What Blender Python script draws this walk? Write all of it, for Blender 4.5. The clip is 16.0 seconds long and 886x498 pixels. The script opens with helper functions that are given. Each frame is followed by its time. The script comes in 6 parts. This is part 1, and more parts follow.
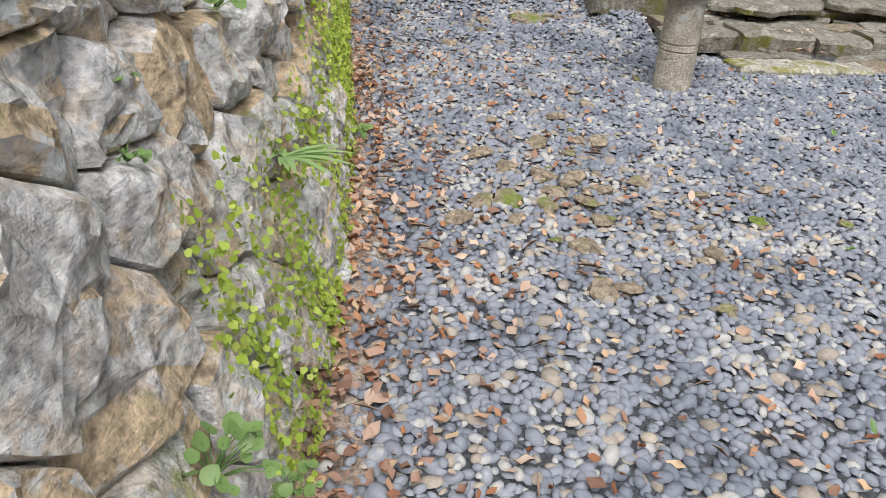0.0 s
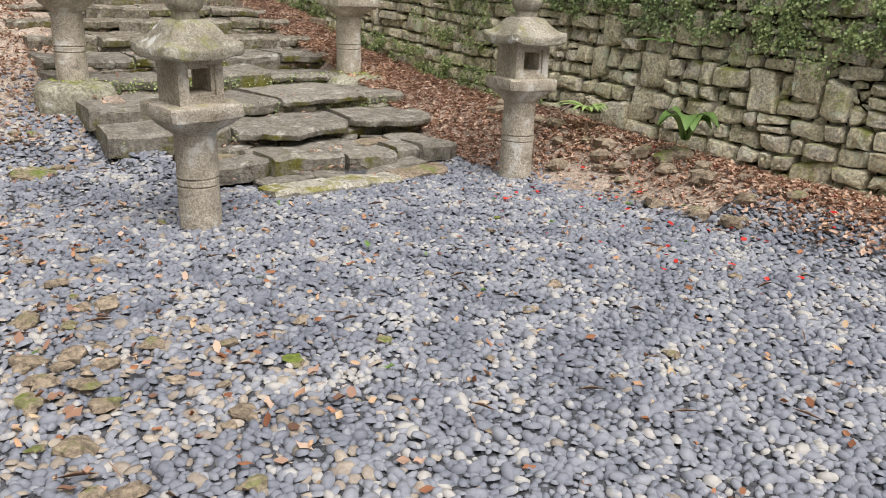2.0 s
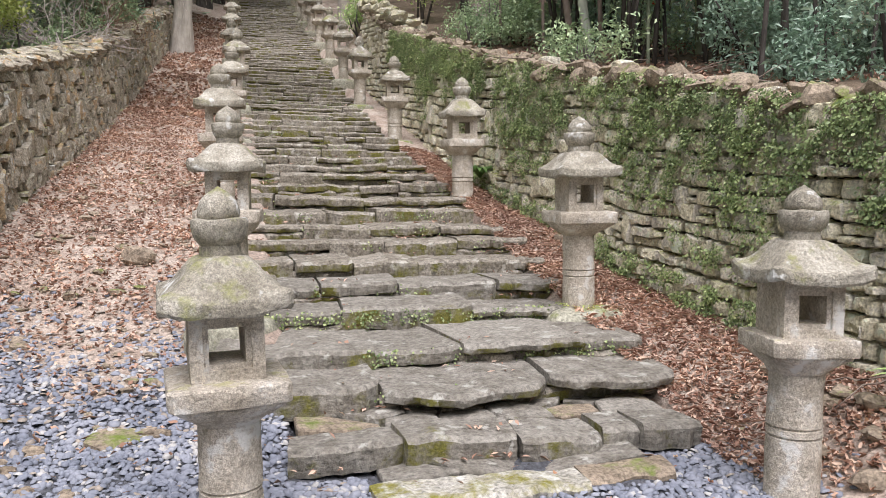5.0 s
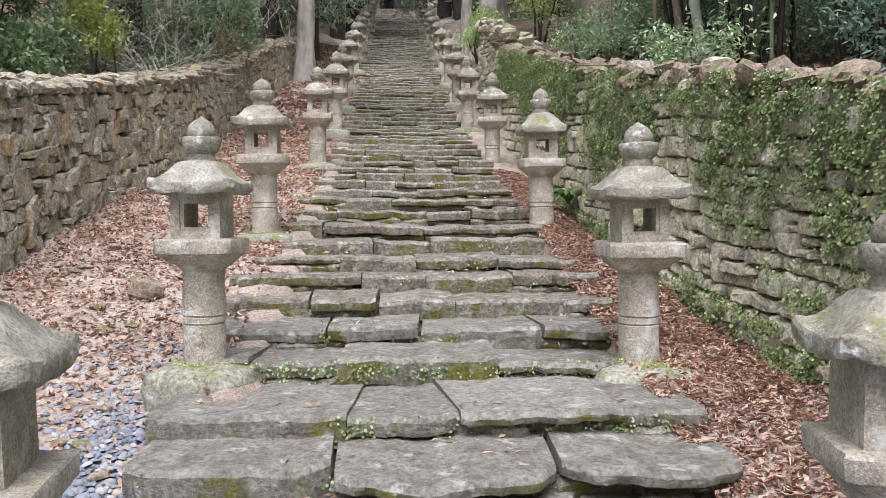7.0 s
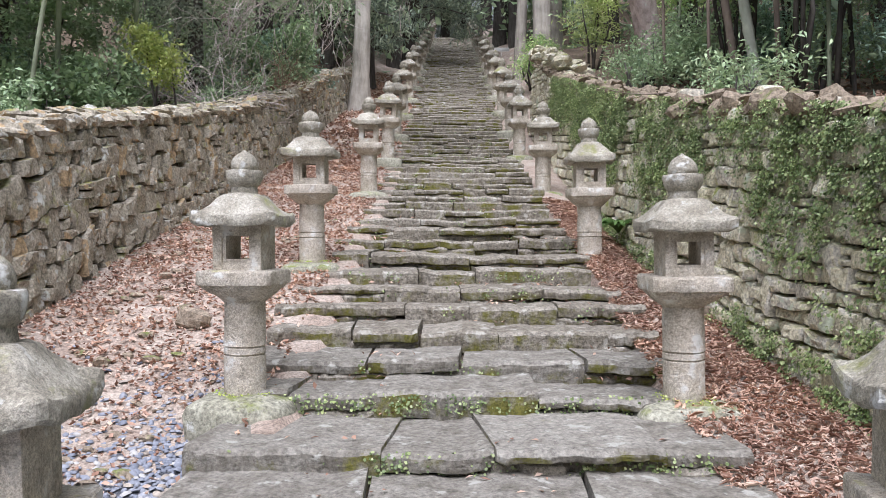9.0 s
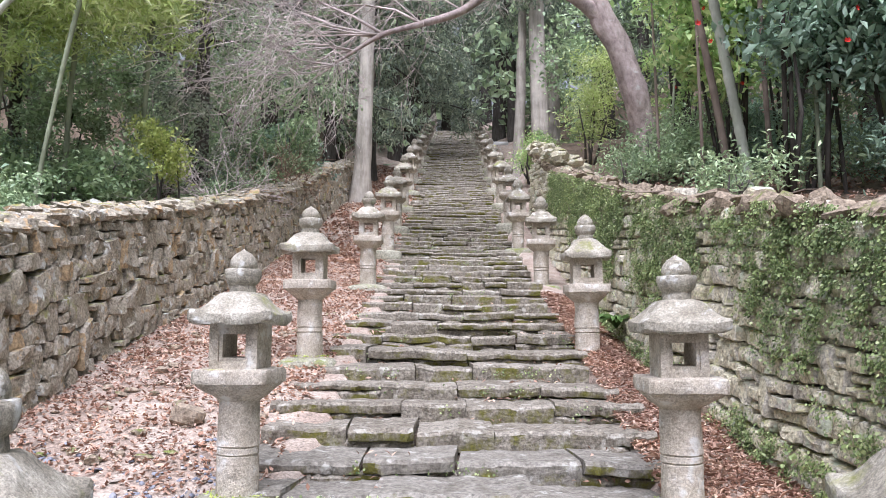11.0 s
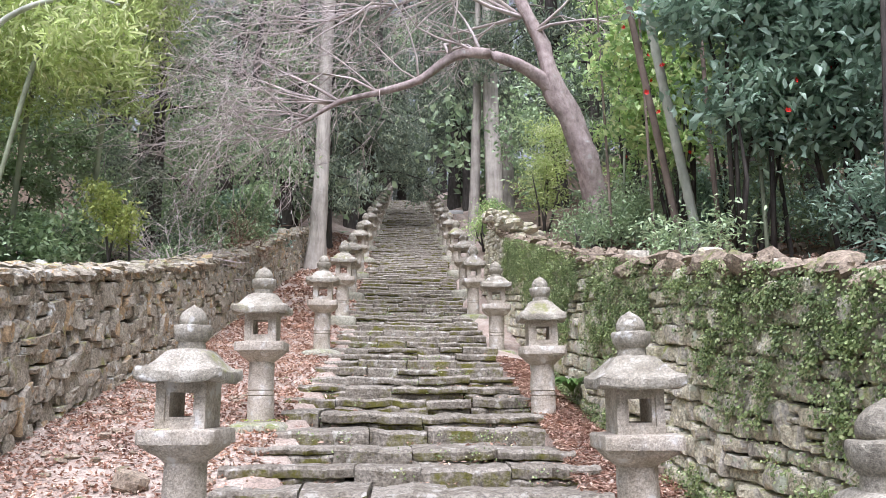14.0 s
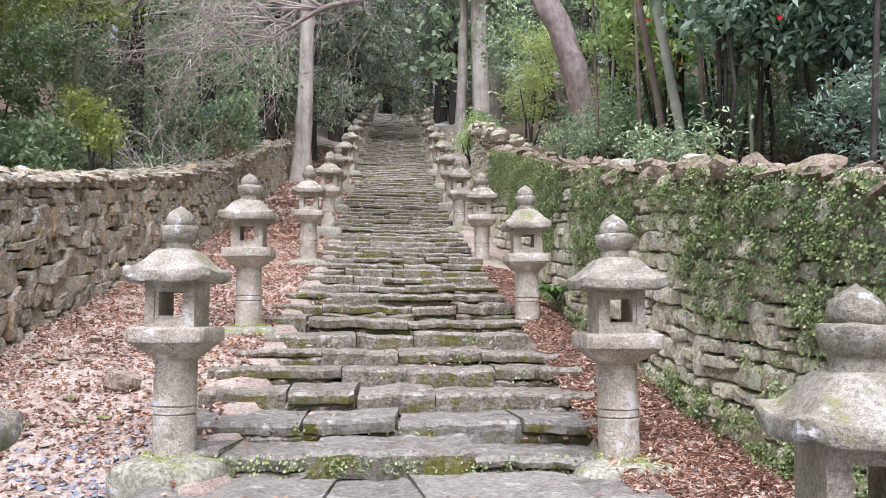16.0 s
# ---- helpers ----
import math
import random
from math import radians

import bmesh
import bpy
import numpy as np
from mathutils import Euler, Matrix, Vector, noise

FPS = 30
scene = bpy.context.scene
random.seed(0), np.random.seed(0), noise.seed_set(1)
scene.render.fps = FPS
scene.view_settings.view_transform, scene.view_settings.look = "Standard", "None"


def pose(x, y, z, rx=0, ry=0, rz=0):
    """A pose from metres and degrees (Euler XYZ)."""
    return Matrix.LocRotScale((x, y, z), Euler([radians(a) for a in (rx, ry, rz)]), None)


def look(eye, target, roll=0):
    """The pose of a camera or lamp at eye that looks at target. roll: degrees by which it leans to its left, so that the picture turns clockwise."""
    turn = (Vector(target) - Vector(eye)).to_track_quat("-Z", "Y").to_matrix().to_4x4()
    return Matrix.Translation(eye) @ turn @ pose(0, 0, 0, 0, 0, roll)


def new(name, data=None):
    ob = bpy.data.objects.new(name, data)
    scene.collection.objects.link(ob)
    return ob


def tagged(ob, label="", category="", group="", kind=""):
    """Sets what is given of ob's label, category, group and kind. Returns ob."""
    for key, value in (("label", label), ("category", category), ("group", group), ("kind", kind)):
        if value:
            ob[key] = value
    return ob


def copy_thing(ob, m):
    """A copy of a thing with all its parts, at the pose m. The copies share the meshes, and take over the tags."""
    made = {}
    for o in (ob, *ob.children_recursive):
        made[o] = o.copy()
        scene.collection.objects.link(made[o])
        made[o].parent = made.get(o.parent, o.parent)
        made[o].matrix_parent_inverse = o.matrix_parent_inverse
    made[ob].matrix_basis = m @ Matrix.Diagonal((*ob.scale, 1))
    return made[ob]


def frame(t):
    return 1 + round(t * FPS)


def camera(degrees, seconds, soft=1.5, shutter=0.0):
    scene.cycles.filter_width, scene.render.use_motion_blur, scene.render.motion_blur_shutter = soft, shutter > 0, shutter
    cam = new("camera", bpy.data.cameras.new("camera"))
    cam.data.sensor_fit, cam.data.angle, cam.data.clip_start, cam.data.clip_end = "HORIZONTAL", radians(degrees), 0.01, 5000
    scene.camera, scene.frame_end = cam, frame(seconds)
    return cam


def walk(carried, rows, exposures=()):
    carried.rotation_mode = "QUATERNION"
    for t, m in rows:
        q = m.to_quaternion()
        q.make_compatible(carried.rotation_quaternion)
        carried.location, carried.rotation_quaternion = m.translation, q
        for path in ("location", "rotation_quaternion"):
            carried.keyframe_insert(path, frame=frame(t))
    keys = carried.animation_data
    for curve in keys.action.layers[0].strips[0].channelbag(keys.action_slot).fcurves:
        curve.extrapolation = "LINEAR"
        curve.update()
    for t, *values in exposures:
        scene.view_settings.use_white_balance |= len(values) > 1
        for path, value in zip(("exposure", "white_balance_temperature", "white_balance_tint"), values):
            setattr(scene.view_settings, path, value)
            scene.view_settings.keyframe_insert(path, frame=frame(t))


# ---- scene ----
import itertools

cam = camera(56.8, 16.0, soft=0.8)
PATH = [
    (0, (-3.566, -4.991, 1.536), (-3.274, -3.261, 0.577), 4.1),
    (0.5, (-3.501, -4.985, 1.547), (-2.966, -3.302, 0.608), 3.6),
    (1, (-3.415, -4.876, 1.568), (-2.583, -3.266, 0.722), 3.8),
    (1.5, (-3.245, -4.778, 1.519), (-2.202, -3.236, 0.787), 3.2),
    (2, (-2.958, -4.663, 1.426), (-1.815, -3.143, 0.805), 2.2),
    (2.5, (-2.657, -4.392, 1.425), (-1.452, -2.877, 0.919), 1.8),
    (3, (-2.33, -4.201, 1.422), (-1.161, -2.618, 1.066), 1.5),
    (3.5, (-2.068, -4.015, 1.442), (-1.065, -2.305, 1.179), 0.9),
    (4, (-1.803, -3.742, 1.477), (-1.004, -1.92, 1.27), 0.4),
    (4.5, (-1.504, -3.507, 1.446), (-0.888, -1.613, 1.272), 0.2),
    (5, (-1.235, -3.223, 1.439), (-0.76, -1.286, 1.286), 0.2),
    (5.2, (-1.165, -3.1, 1.442), (-0.736, -1.152, 1.298), 0.2),
    (7.3, (-0.108, -2.203, 1.415), (-0.023, -0.207, 1.336), 0.1),
    (7.5, (-0.1, -2.221, 1.415), (-0.031, -0.224, 1.339), 0.1),
    (8, (-0.073, -2.181, 1.435), (-0.053, -0.182, 1.365), 0.1),
    (8.2, (-0.071, -2.183, 1.434), (-0.07, -0.184, 1.372), 0.2),
    (10.3, (-0.05, -2.237, 1.527), (-0.081, -0.239, 1.615), 0.3),
    (10.5, (-0.046, -2.24, 1.532), (-0.077, -0.243, 1.646), 0.3),
    (11, (-0.045, -2.25, 1.52), (-0.07, -0.26, 1.714), 0.6),
    (11.5, (-0.049, -2.253, 1.543), (-0.063, -0.27, 1.804), 0.3),
    (12, (-0.049, -2.255, 1.541), (-0.052, -0.281, 1.864), 0.3),
    (12.5, (-0.046, -2.254, 1.54), (-0.035, -0.288, 1.906), 0.2),
    (13, (-0.049, -2.247, 1.527), (-0.012, -0.287, 1.92), 0.1),
    (13.5, (-0.031, -2.235, 1.494), (0.029, -0.275, 1.888), 0.0),
    (14, (-0.044, -2.217, 1.437), (0.038, -0.252, 1.801), 0.3),
    (14.5, (-0.04, -2.182, 1.408), (0.056, -0.208, 1.71), 0.3),
    (15, (-0.043, -2.178, 1.376), (0.064, -0.195, 1.615), 0.4),
    (15.5, (-0.065, -2.204, 1.362), (0.056, -0.217, 1.553), 0.4),
    (16, (-0.045, -2.234, 1.351), (0.074, -0.244, 1.512), 0.4),
]
EXPOSURE = [(0, -0.2, 6350, 11), (0.6, -0.26, 6400, 11), (2.5, -0.13, 6700, 14), (5, 0.12, 6250, 18), (8, 0.1, 5850, 17), (11, 0.48, 5750, 21), (14, 0.5, 5750, 21), (16, 0.38, 5800, 22)]
walk(cam, [(t, look(eye, target, roll)) for t, eye, target, roll in PATH], EXPOSURE)

# ---- light ----
world = bpy.data.worlds.new("world")
scene.world = world
world.use_nodes = True
wn = world.node_tree
sky = wn.nodes.new("ShaderNodeTexSky")
sky.sky_type = "NISHITA"
sky.sun_disc = False
sky.sun_elevation, sky.sun_rotation = radians(63), radians(186)
sky.dust_density = 4.0
grey = wn.nodes.new("ShaderNodeHueSaturation")
grey.inputs["Saturation"].default_value = 0.25
wn.links.new(sky.outputs[0], grey.inputs["Color"])
wn.links.new(grey.outputs[0], wn.nodes["Background"].inputs[0])
wn.nodes["Background"].inputs[1].default_value = 0.12
sun_data = bpy.data.lights.new("sun", "SUN")
sun_data.energy, sun_data.angle, sun_data.color = 4.0, radians(54), (1.0, 0.98, 0.95)
sun = new("sun", sun_data)
sun.matrix_world = look((0, 0, 30), (0.5, 4.5, 30 - 8.9))

# ---- materials ----


def nodes_of(name):
    m = bpy.data.materials.new(name)
    m.use_nodes = True
    nt = m.node_tree
    return m, nt, nt.nodes["Principled BSDF"]


def ramp(nt, fac, stops):
    r = nt.nodes.new("ShaderNodeValToRGB")
    while len(r.color_ramp.elements) < len(stops):
        r.color_ramp.elements.new(0.5)
    for e, (p, c) in zip(r.color_ramp.elements, stops):
        e.position = p
        e.color = (*c, 1)
    nt.links.new(fac, r.inputs[0])
    return r.outputs[0]


def tex_noise(nt, vec, scale, detail=6, rough=0.6, offset=None):
    n = nt.nodes.new("ShaderNodeTexNoise")
    n.inputs["Scale"].default_value = scale
    n.inputs["Detail"].default_value = detail
    n.inputs["Roughness"].default_value = rough
    nt.links.new(vec, n.inputs["Vector"])
    return n.outputs["Fac"]


def mix(nt, fac, a, b, mode="MIX"):
    m = nt.nodes.new("ShaderNodeMix")
    m.data_type, m.blend_type = "RGBA", mode
    for sock, v in ((m.inputs[0], fac), (m.inputs[6], a), (m.inputs[7], b)):
        if isinstance(v, (int, float)):
            sock.default_value = v
        elif isinstance(v, tuple):
            sock.default_value = (*v, 1)
        else:
            nt.links.new(v, sock)
    return m.outputs[2]


def calc(nt, op, a, b=0.0, c=None):
    m = nt.nodes.new("ShaderNodeMath")
    m.operation = op
    m.use_clamp = op == "MULTIPLY_ADD"
    for sock, v in zip(m.inputs, (a, b, c)):
        if v is None:
            continue
        if isinstance(v, (int, float)):
            sock.default_value = v
        else:
            nt.links.new(v, sock)
    return m.outputs[0]


def bump(nt, bsdf, height, strength, dist):
    b = nt.nodes.new("ShaderNodeBump")
    b.inputs["Strength"].default_value = strength
    b.inputs["Distance"].default_value = dist
    nt.links.new(height, b.inputs["Height"])
    nt.links.new(b.outputs[0], bsdf.inputs["Normal"])


def stone_mat(name, stops, grain=40, blotch=5, moss=0.0, moss_col=(0.10, 0.13, 0.03), lichen=0.0, lichen_col=(0.62, 0.63, 0.58), rough=0.9, vary=0.35, up=0.5, bumps=0.6, island=False, speck=0.0, stain=0.45, contrast=0.75, strata=0.0):
    """Weathered stone: tone per piece, blotches, grain, dark stains, pale lichen and moss that likes upward faces, or
    upright ones where up is negative.
    """
    m, nt, b = nodes_of(name)
    geo = nt.nodes.new("ShaderNodeNewGeometry")
    pos = geo.outputs["Position"]
    if island:
        rnd = geo.outputs["Random Per Island"]
    else:
        rnd = nt.nodes.new("ShaderNodeObjectInfo").outputs["Random"]
        rnd = calc(nt, "FRACT", calc(nt, "ADD", rnd, calc(nt, "MULTIPLY", geo.outputs["Random Per Island"], 7.31)))
    base = ramp(nt, calc(nt, "MULTIPLY_ADD", tex_noise(nt, pos, blotch, 5), 1.5, calc(nt, "MULTIPLY_ADD", rnd, vary * 2, -0.25 - vary)), stops)
    fine = tex_noise(nt, pos, grain, 8, 0.7)
    col = mix(nt, contrast, base, ramp(nt, fine, [(0.36, (0.32, 0.32, 0.31)), (0.5, (0.95, 0.95, 0.95)), (0.64, (1.5, 1.5, 1.48))]), "MULTIPLY")
    dark = tex_noise(nt, pos, blotch * 1.7 + 1, 8, 0.72)
    col = mix(nt, calc(nt, "MULTIPLY", calc(nt, "MULTIPLY_ADD", dark, 5.0, -2.7), stain), col, (0.045, 0.042, 0.036))
    if speck:
        v = tex_noise(nt, pos, 220, 2, 0.5)
        col = mix(nt, speck, col, ramp(nt, v, [(0.38, (0.3, 0.3, 0.3)), (0.5, (1, 1, 1)), (0.62, (1.6, 1.6, 1.55))]), "MULTIPLY")
    if lichen:
        l = tex_noise(nt, pos, 7.0, 9, 0.62)
        col = mix(nt, calc(nt, "MULTIPLY_ADD", l, 16.0, -16.0 * (0.66 - 0.16 * lichen)), col, lichen_col)
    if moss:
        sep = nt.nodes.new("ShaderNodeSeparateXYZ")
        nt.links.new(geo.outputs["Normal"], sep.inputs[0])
        # With negative up this is moss plus riser shade painted into upright faces.
        moss_shade = calc(nt, "ADD", tex_noise(nt, pos, 3.2, 9, 0.68), calc(nt, "MULTIPLY", sep.outputs[2], 0.16 * up))
        moss_shade_col = mix(nt, calc(nt, "MULTIPLY_ADD", tex_noise(nt, pos, 60, 4), 2.5, -0.75), moss_col, (moss_col[0] * 2.0, moss_col[1] * 2.0, moss_col[2] * 1.6))
        col = mix(nt, calc(nt, "MULTIPLY_ADD", moss_shade, 9.0, -9.0 * (0.70 - 0.2 * moss)), col, moss_shade_col)
    nt.links.new(col, b.inputs["Base Color"])
    b.inputs["Roughness"].default_value = rough
    b.inputs["Specular IOR Level"].default_value = 0.3
    h = calc(nt, "ADD", calc(nt, "MULTIPLY", tex_noise(nt, pos, blotch * 3, 8, 0.65), 0.8), calc(nt, "MULTIPLY", fine, 0.3))
    if strata:
        mp = nt.nodes.new("ShaderNodeMapping")
        mp.inputs["Scale"].default_value = (7, 7, 30)
        nt.links.new(pos, mp.inputs["Vector"])
        h = calc(nt, "ADD", h, calc(nt, "MULTIPLY", tex_noise(nt, mp.outputs[0], 1.0, 4, 0.6), strata))
    bump(nt, b, h, bumps, 0.035)
    return m


def leaf_mat(name, stops, rough=0.5, trans=0.3, spec=0.4):
    """Leaves: a tone for each leaf, slightly translucent."""
    m, nt, b = nodes_of(name)
    geo = nt.nodes.new("ShaderNodeNewGeometry")
    col = ramp(nt, geo.outputs["Random Per Island"], stops)
    big = ramp(nt, tex_noise(nt, geo.outputs["Position"], 1.1, 3), [(0.3, (0.75, 0.77, 0.8)), (0.7, (1.25, 1.22, 1.12))])
    col = mix(nt, 0.8, col, big, "MULTIPLY")
    nt.links.new(col, b.inputs["Base Color"])
    b.inputs["Roughness"].default_value = rough
    b.inputs["Specular IOR Level"].default_value = spec
    tr = nt.nodes.new("ShaderNodeBsdfTranslucent")
    nt.links.new(col, tr.inputs["Color"])
    ms = nt.nodes.new("ShaderNodeMixShader")
    ms.inputs[0].default_value = trans
    nt.links.new(b.outputs[0], ms.inputs[1])
    nt.links.new(tr.outputs[0], ms.inputs[2])
    nt.links.new(ms.outputs[0], nt.nodes["Material Output"].inputs[0])
    return m


def bark_mat(name, stops, scale=(14, 14, 2.5), bumps=0.8, lichen=0.0):
    m, nt, b = nodes_of(name)
    geo = nt.nodes.new("ShaderNodeNewGeometry")
    mp = nt.nodes.new("ShaderNodeMapping")
    mp.inputs["Scale"].default_value = scale
    nt.links.new(geo.outputs["Position"], mp.inputs["Vector"])
    f = tex_noise(nt, mp.outputs[0], 1.0, 9, 0.7)
    col = ramp(nt, f, stops)
    big = ramp(nt, tex_noise(nt, geo.outputs["Position"], 1.6, 5), [(0.35, (0.6, 0.6, 0.6)), (0.65, (1.2, 1.2, 1.2))])
    col = mix(nt, 0.8, col, big, "MULTIPLY")
    if lichen:
        col = mix(nt, calc(nt, "MULTIPLY_ADD", tex_noise(nt, geo.outputs["Position"], 5, 7), 9.0, -9 * (0.68 - 0.15 * lichen)), col, (0.5, 0.5, 0.46))
    nt.links.new(col, b.inputs["Base Color"])
    b.inputs["Roughness"].default_value = 0.92
    b.inputs["Specular IOR Level"].default_value = 0.2
    bump(nt, b, f, bumps, 0.03)
    return m


M = {}
M["wall_left"] = stone_mat("brown_wall_stone", [(0.0, (0.13, 0.112, 0.08)), (0.3, (0.25, 0.22, 0.162)), (0.6, (0.36, 0.322, 0.245)), (0.93, (0.46, 0.415, 0.33)), (1.0, (0.46, 0.34, 0.20))], moss=0.5, moss_col=(0.20, 0.20, 0.075), lichen=0.45, vary=0.55, bumps=1.0, stain=0.75)
M["wall_near"] = stone_mat("pale_wall_stone", [(0.0, (0.15, 0.115, 0.12)), (0.2, (0.36, 0.31, 0.30)), (0.45, (0.58, 0.545, 0.52)), (0.72, (0.74, 0.73, 0.725)), (0.86, (0.70, 0.62, 0.54)), (1.0, (0.68, 0.53, 0.36))], grain=26, blotch=7, moss=0.3, moss_col=(0.16, 0.17, 0.05), strata=0.5, lichen=0.5, lichen_col=(0.72, 0.74, 0.74), vary=0.8, bumps=1.0, stain=0.95)
M["wall_right"] = stone_mat("mossy_wall_stone", [(0.0, (0.17, 0.15, 0.10)), (0.3, (0.37, 0.335, 0.225)), (0.6, (0.56, 0.515, 0.365)), (0.85, (0.66, 0.615, 0.46)), (1.0, (0.63, 0.59, 0.49))], grain=45, moss=0.55, moss_col=(0.21, 0.225, 0.075), lichen=0.55, lichen_col=(0.56, 0.60, 0.46), vary=0.85, bumps=1.0, stain=0.7)
M["lantern"] = stone_mat("granite", [(0.0, (0.19, 0.16, 0.118)), (0.4, (0.35, 0.303, 0.235)), (0.7, (0.475, 0.425, 0.345)), (1.0, (0.60, 0.55, 0.47))], grain=70, blotch=7, moss=0.2, moss_col=(0.30, 0.29, 0.14), lichen=0.5, lichen_col=(0.66, 0.65, 0.60), vary=0.25, bumps=0.6, speck=0.3, contrast=0.55, stain=0.55)
M["lantern_top"] = stone_mat("mossy_granite", [(0.0, (0.10, 0.088, 0.065)), (0.4, (0.215, 0.195, 0.15)), (0.7, (0.335, 0.308, 0.245)), (1.0, (0.50, 0.47, 0.395))], grain=70, blotch=6, moss=0.5, moss_col=(0.17, 0.175, 0.075), lichen=0.45, lichen_col=(0.64, 0.64, 0.60), vary=0.25, bumps=0.7, speck=0.3, contrast=0.55, up=0.3, stain=0.55)
# Step stone: the dark moss colour also carries the shade of the risers.
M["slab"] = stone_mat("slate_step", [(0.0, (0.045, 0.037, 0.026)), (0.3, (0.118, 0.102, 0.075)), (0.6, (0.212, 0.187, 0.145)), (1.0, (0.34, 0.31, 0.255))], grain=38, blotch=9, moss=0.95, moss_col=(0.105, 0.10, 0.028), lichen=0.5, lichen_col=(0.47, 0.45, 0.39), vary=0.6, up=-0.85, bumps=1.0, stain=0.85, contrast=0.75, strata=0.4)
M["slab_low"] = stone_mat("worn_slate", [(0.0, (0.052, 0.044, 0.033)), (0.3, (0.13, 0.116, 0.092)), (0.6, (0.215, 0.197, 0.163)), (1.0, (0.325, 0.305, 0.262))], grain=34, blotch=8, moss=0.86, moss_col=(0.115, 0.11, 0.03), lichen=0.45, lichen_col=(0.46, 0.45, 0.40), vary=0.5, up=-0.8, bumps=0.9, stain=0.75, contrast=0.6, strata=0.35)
M["slab_white"] = stone_mat("lichened_slab", [(0.0, (0.14, 0.125, 0.08)), (0.4, (0.29, 0.265, 0.20)), (0.7, (0.42, 0.40, 0.34)), (1.0, (0.54, 0.52, 0.46))], blotch=9, moss=0.85, moss_col=(0.15, 0.14, 0.035), lichen=0.6, lichen_col=(0.66, 0.66, 0.61), vary=0.2, up=0.3)
M["base"] = stone_mat("mossy_base", [(0.0, (0.15, 0.145, 0.10)), (0.5, (0.28, 0.27, 0.20)), (1.0, (0.40, 0.39, 0.31))], moss=0.6, moss_col=(0.13, 0.15, 0.045), lichen=0.2, up=0.5)
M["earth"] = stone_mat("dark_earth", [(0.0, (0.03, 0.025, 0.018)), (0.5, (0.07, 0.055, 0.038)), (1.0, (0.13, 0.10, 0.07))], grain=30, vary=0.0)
M["ground"] = stone_mat("litter_earth", [(0.0, (0.13, 0.10, 0.075)), (0.4, (0.27, 0.205, 0.16)), (0.7, (0.40, 0.32, 0.26)), (1.0, (0.50, 0.43, 0.36))], grain=45, blotch=2.5, vary=0.0, bumps=0.9)
M["pebble"] = stone_mat("pebbles", [(0.0, (0.04, 0.046, 0.058)), (0.3, (0.105, 0.118, 0.147)), (0.65, (0.195, 0.213, 0.255)), (0.96, (0.31, 0.325, 0.365)), (1.0, (0.45, 0.44, 0.42))], grain=60, blotch=3, vary=0.6, rough=0.62, bumps=0.06, island=True, stain=0.0, contrast=0.15)
M["pebble_warm"] = stone_mat("warm_pebbles", [(0.0, (0.11, 0.095, 0.082)), (0.4, (0.235, 0.205, 0.175)), (0.75, (0.33, 0.287, 0.24)), (1.0, (0.44, 0.385, 0.32))], grain=60, blotch=3, vary=0.6, rough=0.7, bumps=0.12, island=True, stain=0.0, contrast=0.25)
M["rubble"] = stone_mat("rubble", [(0.0, (0.10, 0.078, 0.055)), (0.5, (0.225, 0.18, 0.13)), (1.0, (0.36, 0.295, 0.22))], moss=0.5, vary=0.4, island=False)
M["litter"] = leaf_mat("dead_leaves", [(0.0, (0.204, 0.116, 0.082)), (0.3, (0.367, 0.219, 0.159)), (0.55, (0.479, 0.312, 0.237)), (0.8, (0.592, 0.423, 0.331)), (1.0, (0.673, 0.521, 0.413))], 0.8, 0.15, 0.2)
M["litter_orange"] = leaf_mat("orange_leaves", [(0.0, (0.22, 0.09, 0.05)), (0.4, (0.42, 0.20, 0.11)), (0.75, (0.56, 0.36, 0.23)), (1.0, (0.66, 0.50, 0.33))], 0.7, 0.15, 0.2)
M["petal"] = leaf_mat("red_petals", [(0.0, (0.60, 0.02, 0.02)), (1.0, (0.80, 0.06, 0.04))], 0.5, 0.2)
M["ivy"] = leaf_mat("ivy_leaves", [(0.0, (0.11, 0.155, 0.065)), (0.4, (0.23, 0.31, 0.13)), (0.75, (0.36, 0.455, 0.20)), (1.0, (0.51, 0.59, 0.30))], 0.45, 0.2)
M["ivy_light"] = leaf_mat("light_ivy_leaves", [(0.0, (0.091, 0.130, 0.052)), (0.4, (0.221, 0.299, 0.117)), (0.75, (0.364, 0.442, 0.195)), (1.0, (0.546, 0.598, 0.312))], 0.45, 0.25)
M["creeper"] = leaf_mat("creeper_leaves", [(0.0, (0.25, 0.36, 0.045)), (0.5, (0.42, 0.55, 0.075)), (1.0, (0.58, 0.66, 0.15))], 0.5, 0.25)
M["camellia"] = leaf_mat("camellia_leaves", [(0.0, (0.17, 0.26, 0.19)), (0.5, (0.29, 0.42, 0.31)), (1.0, (0.47, 0.63, 0.50))], 0.32, 0.3, 0.7)
M["bright"] = leaf_mat("broad_leaves", [(0.0, (0.267, 0.411, 0.163)), (0.5, (0.485, 0.682, 0.274)), (1.0, (0.777, 0.813, 0.443))], 0.45, 0.35)
M["bamboo_leaf"] = leaf_mat("bamboo_leaves", [(0.0, (0.36, 0.46, 0.15)), (0.5, (0.62, 0.74, 0.30)), (1.0, (0.80, 0.84, 0.50))], 0.5, 0.4)
M["shrub"] = leaf_mat("shrub_leaves", [(0.0, (0.21, 0.30, 0.17)), (0.5, (0.38, 0.51, 0.30)), (1.0, (0.58, 0.70, 0.44))], 0.45, 0.25)
M["grey_shrub"] = leaf_mat("grey_leaves", [(0.0, (0.20, 0.245, 0.19)), (0.5, (0.36, 0.42, 0.33)), (1.0, (0.57, 0.62, 0.50))], 0.6, 0.25)
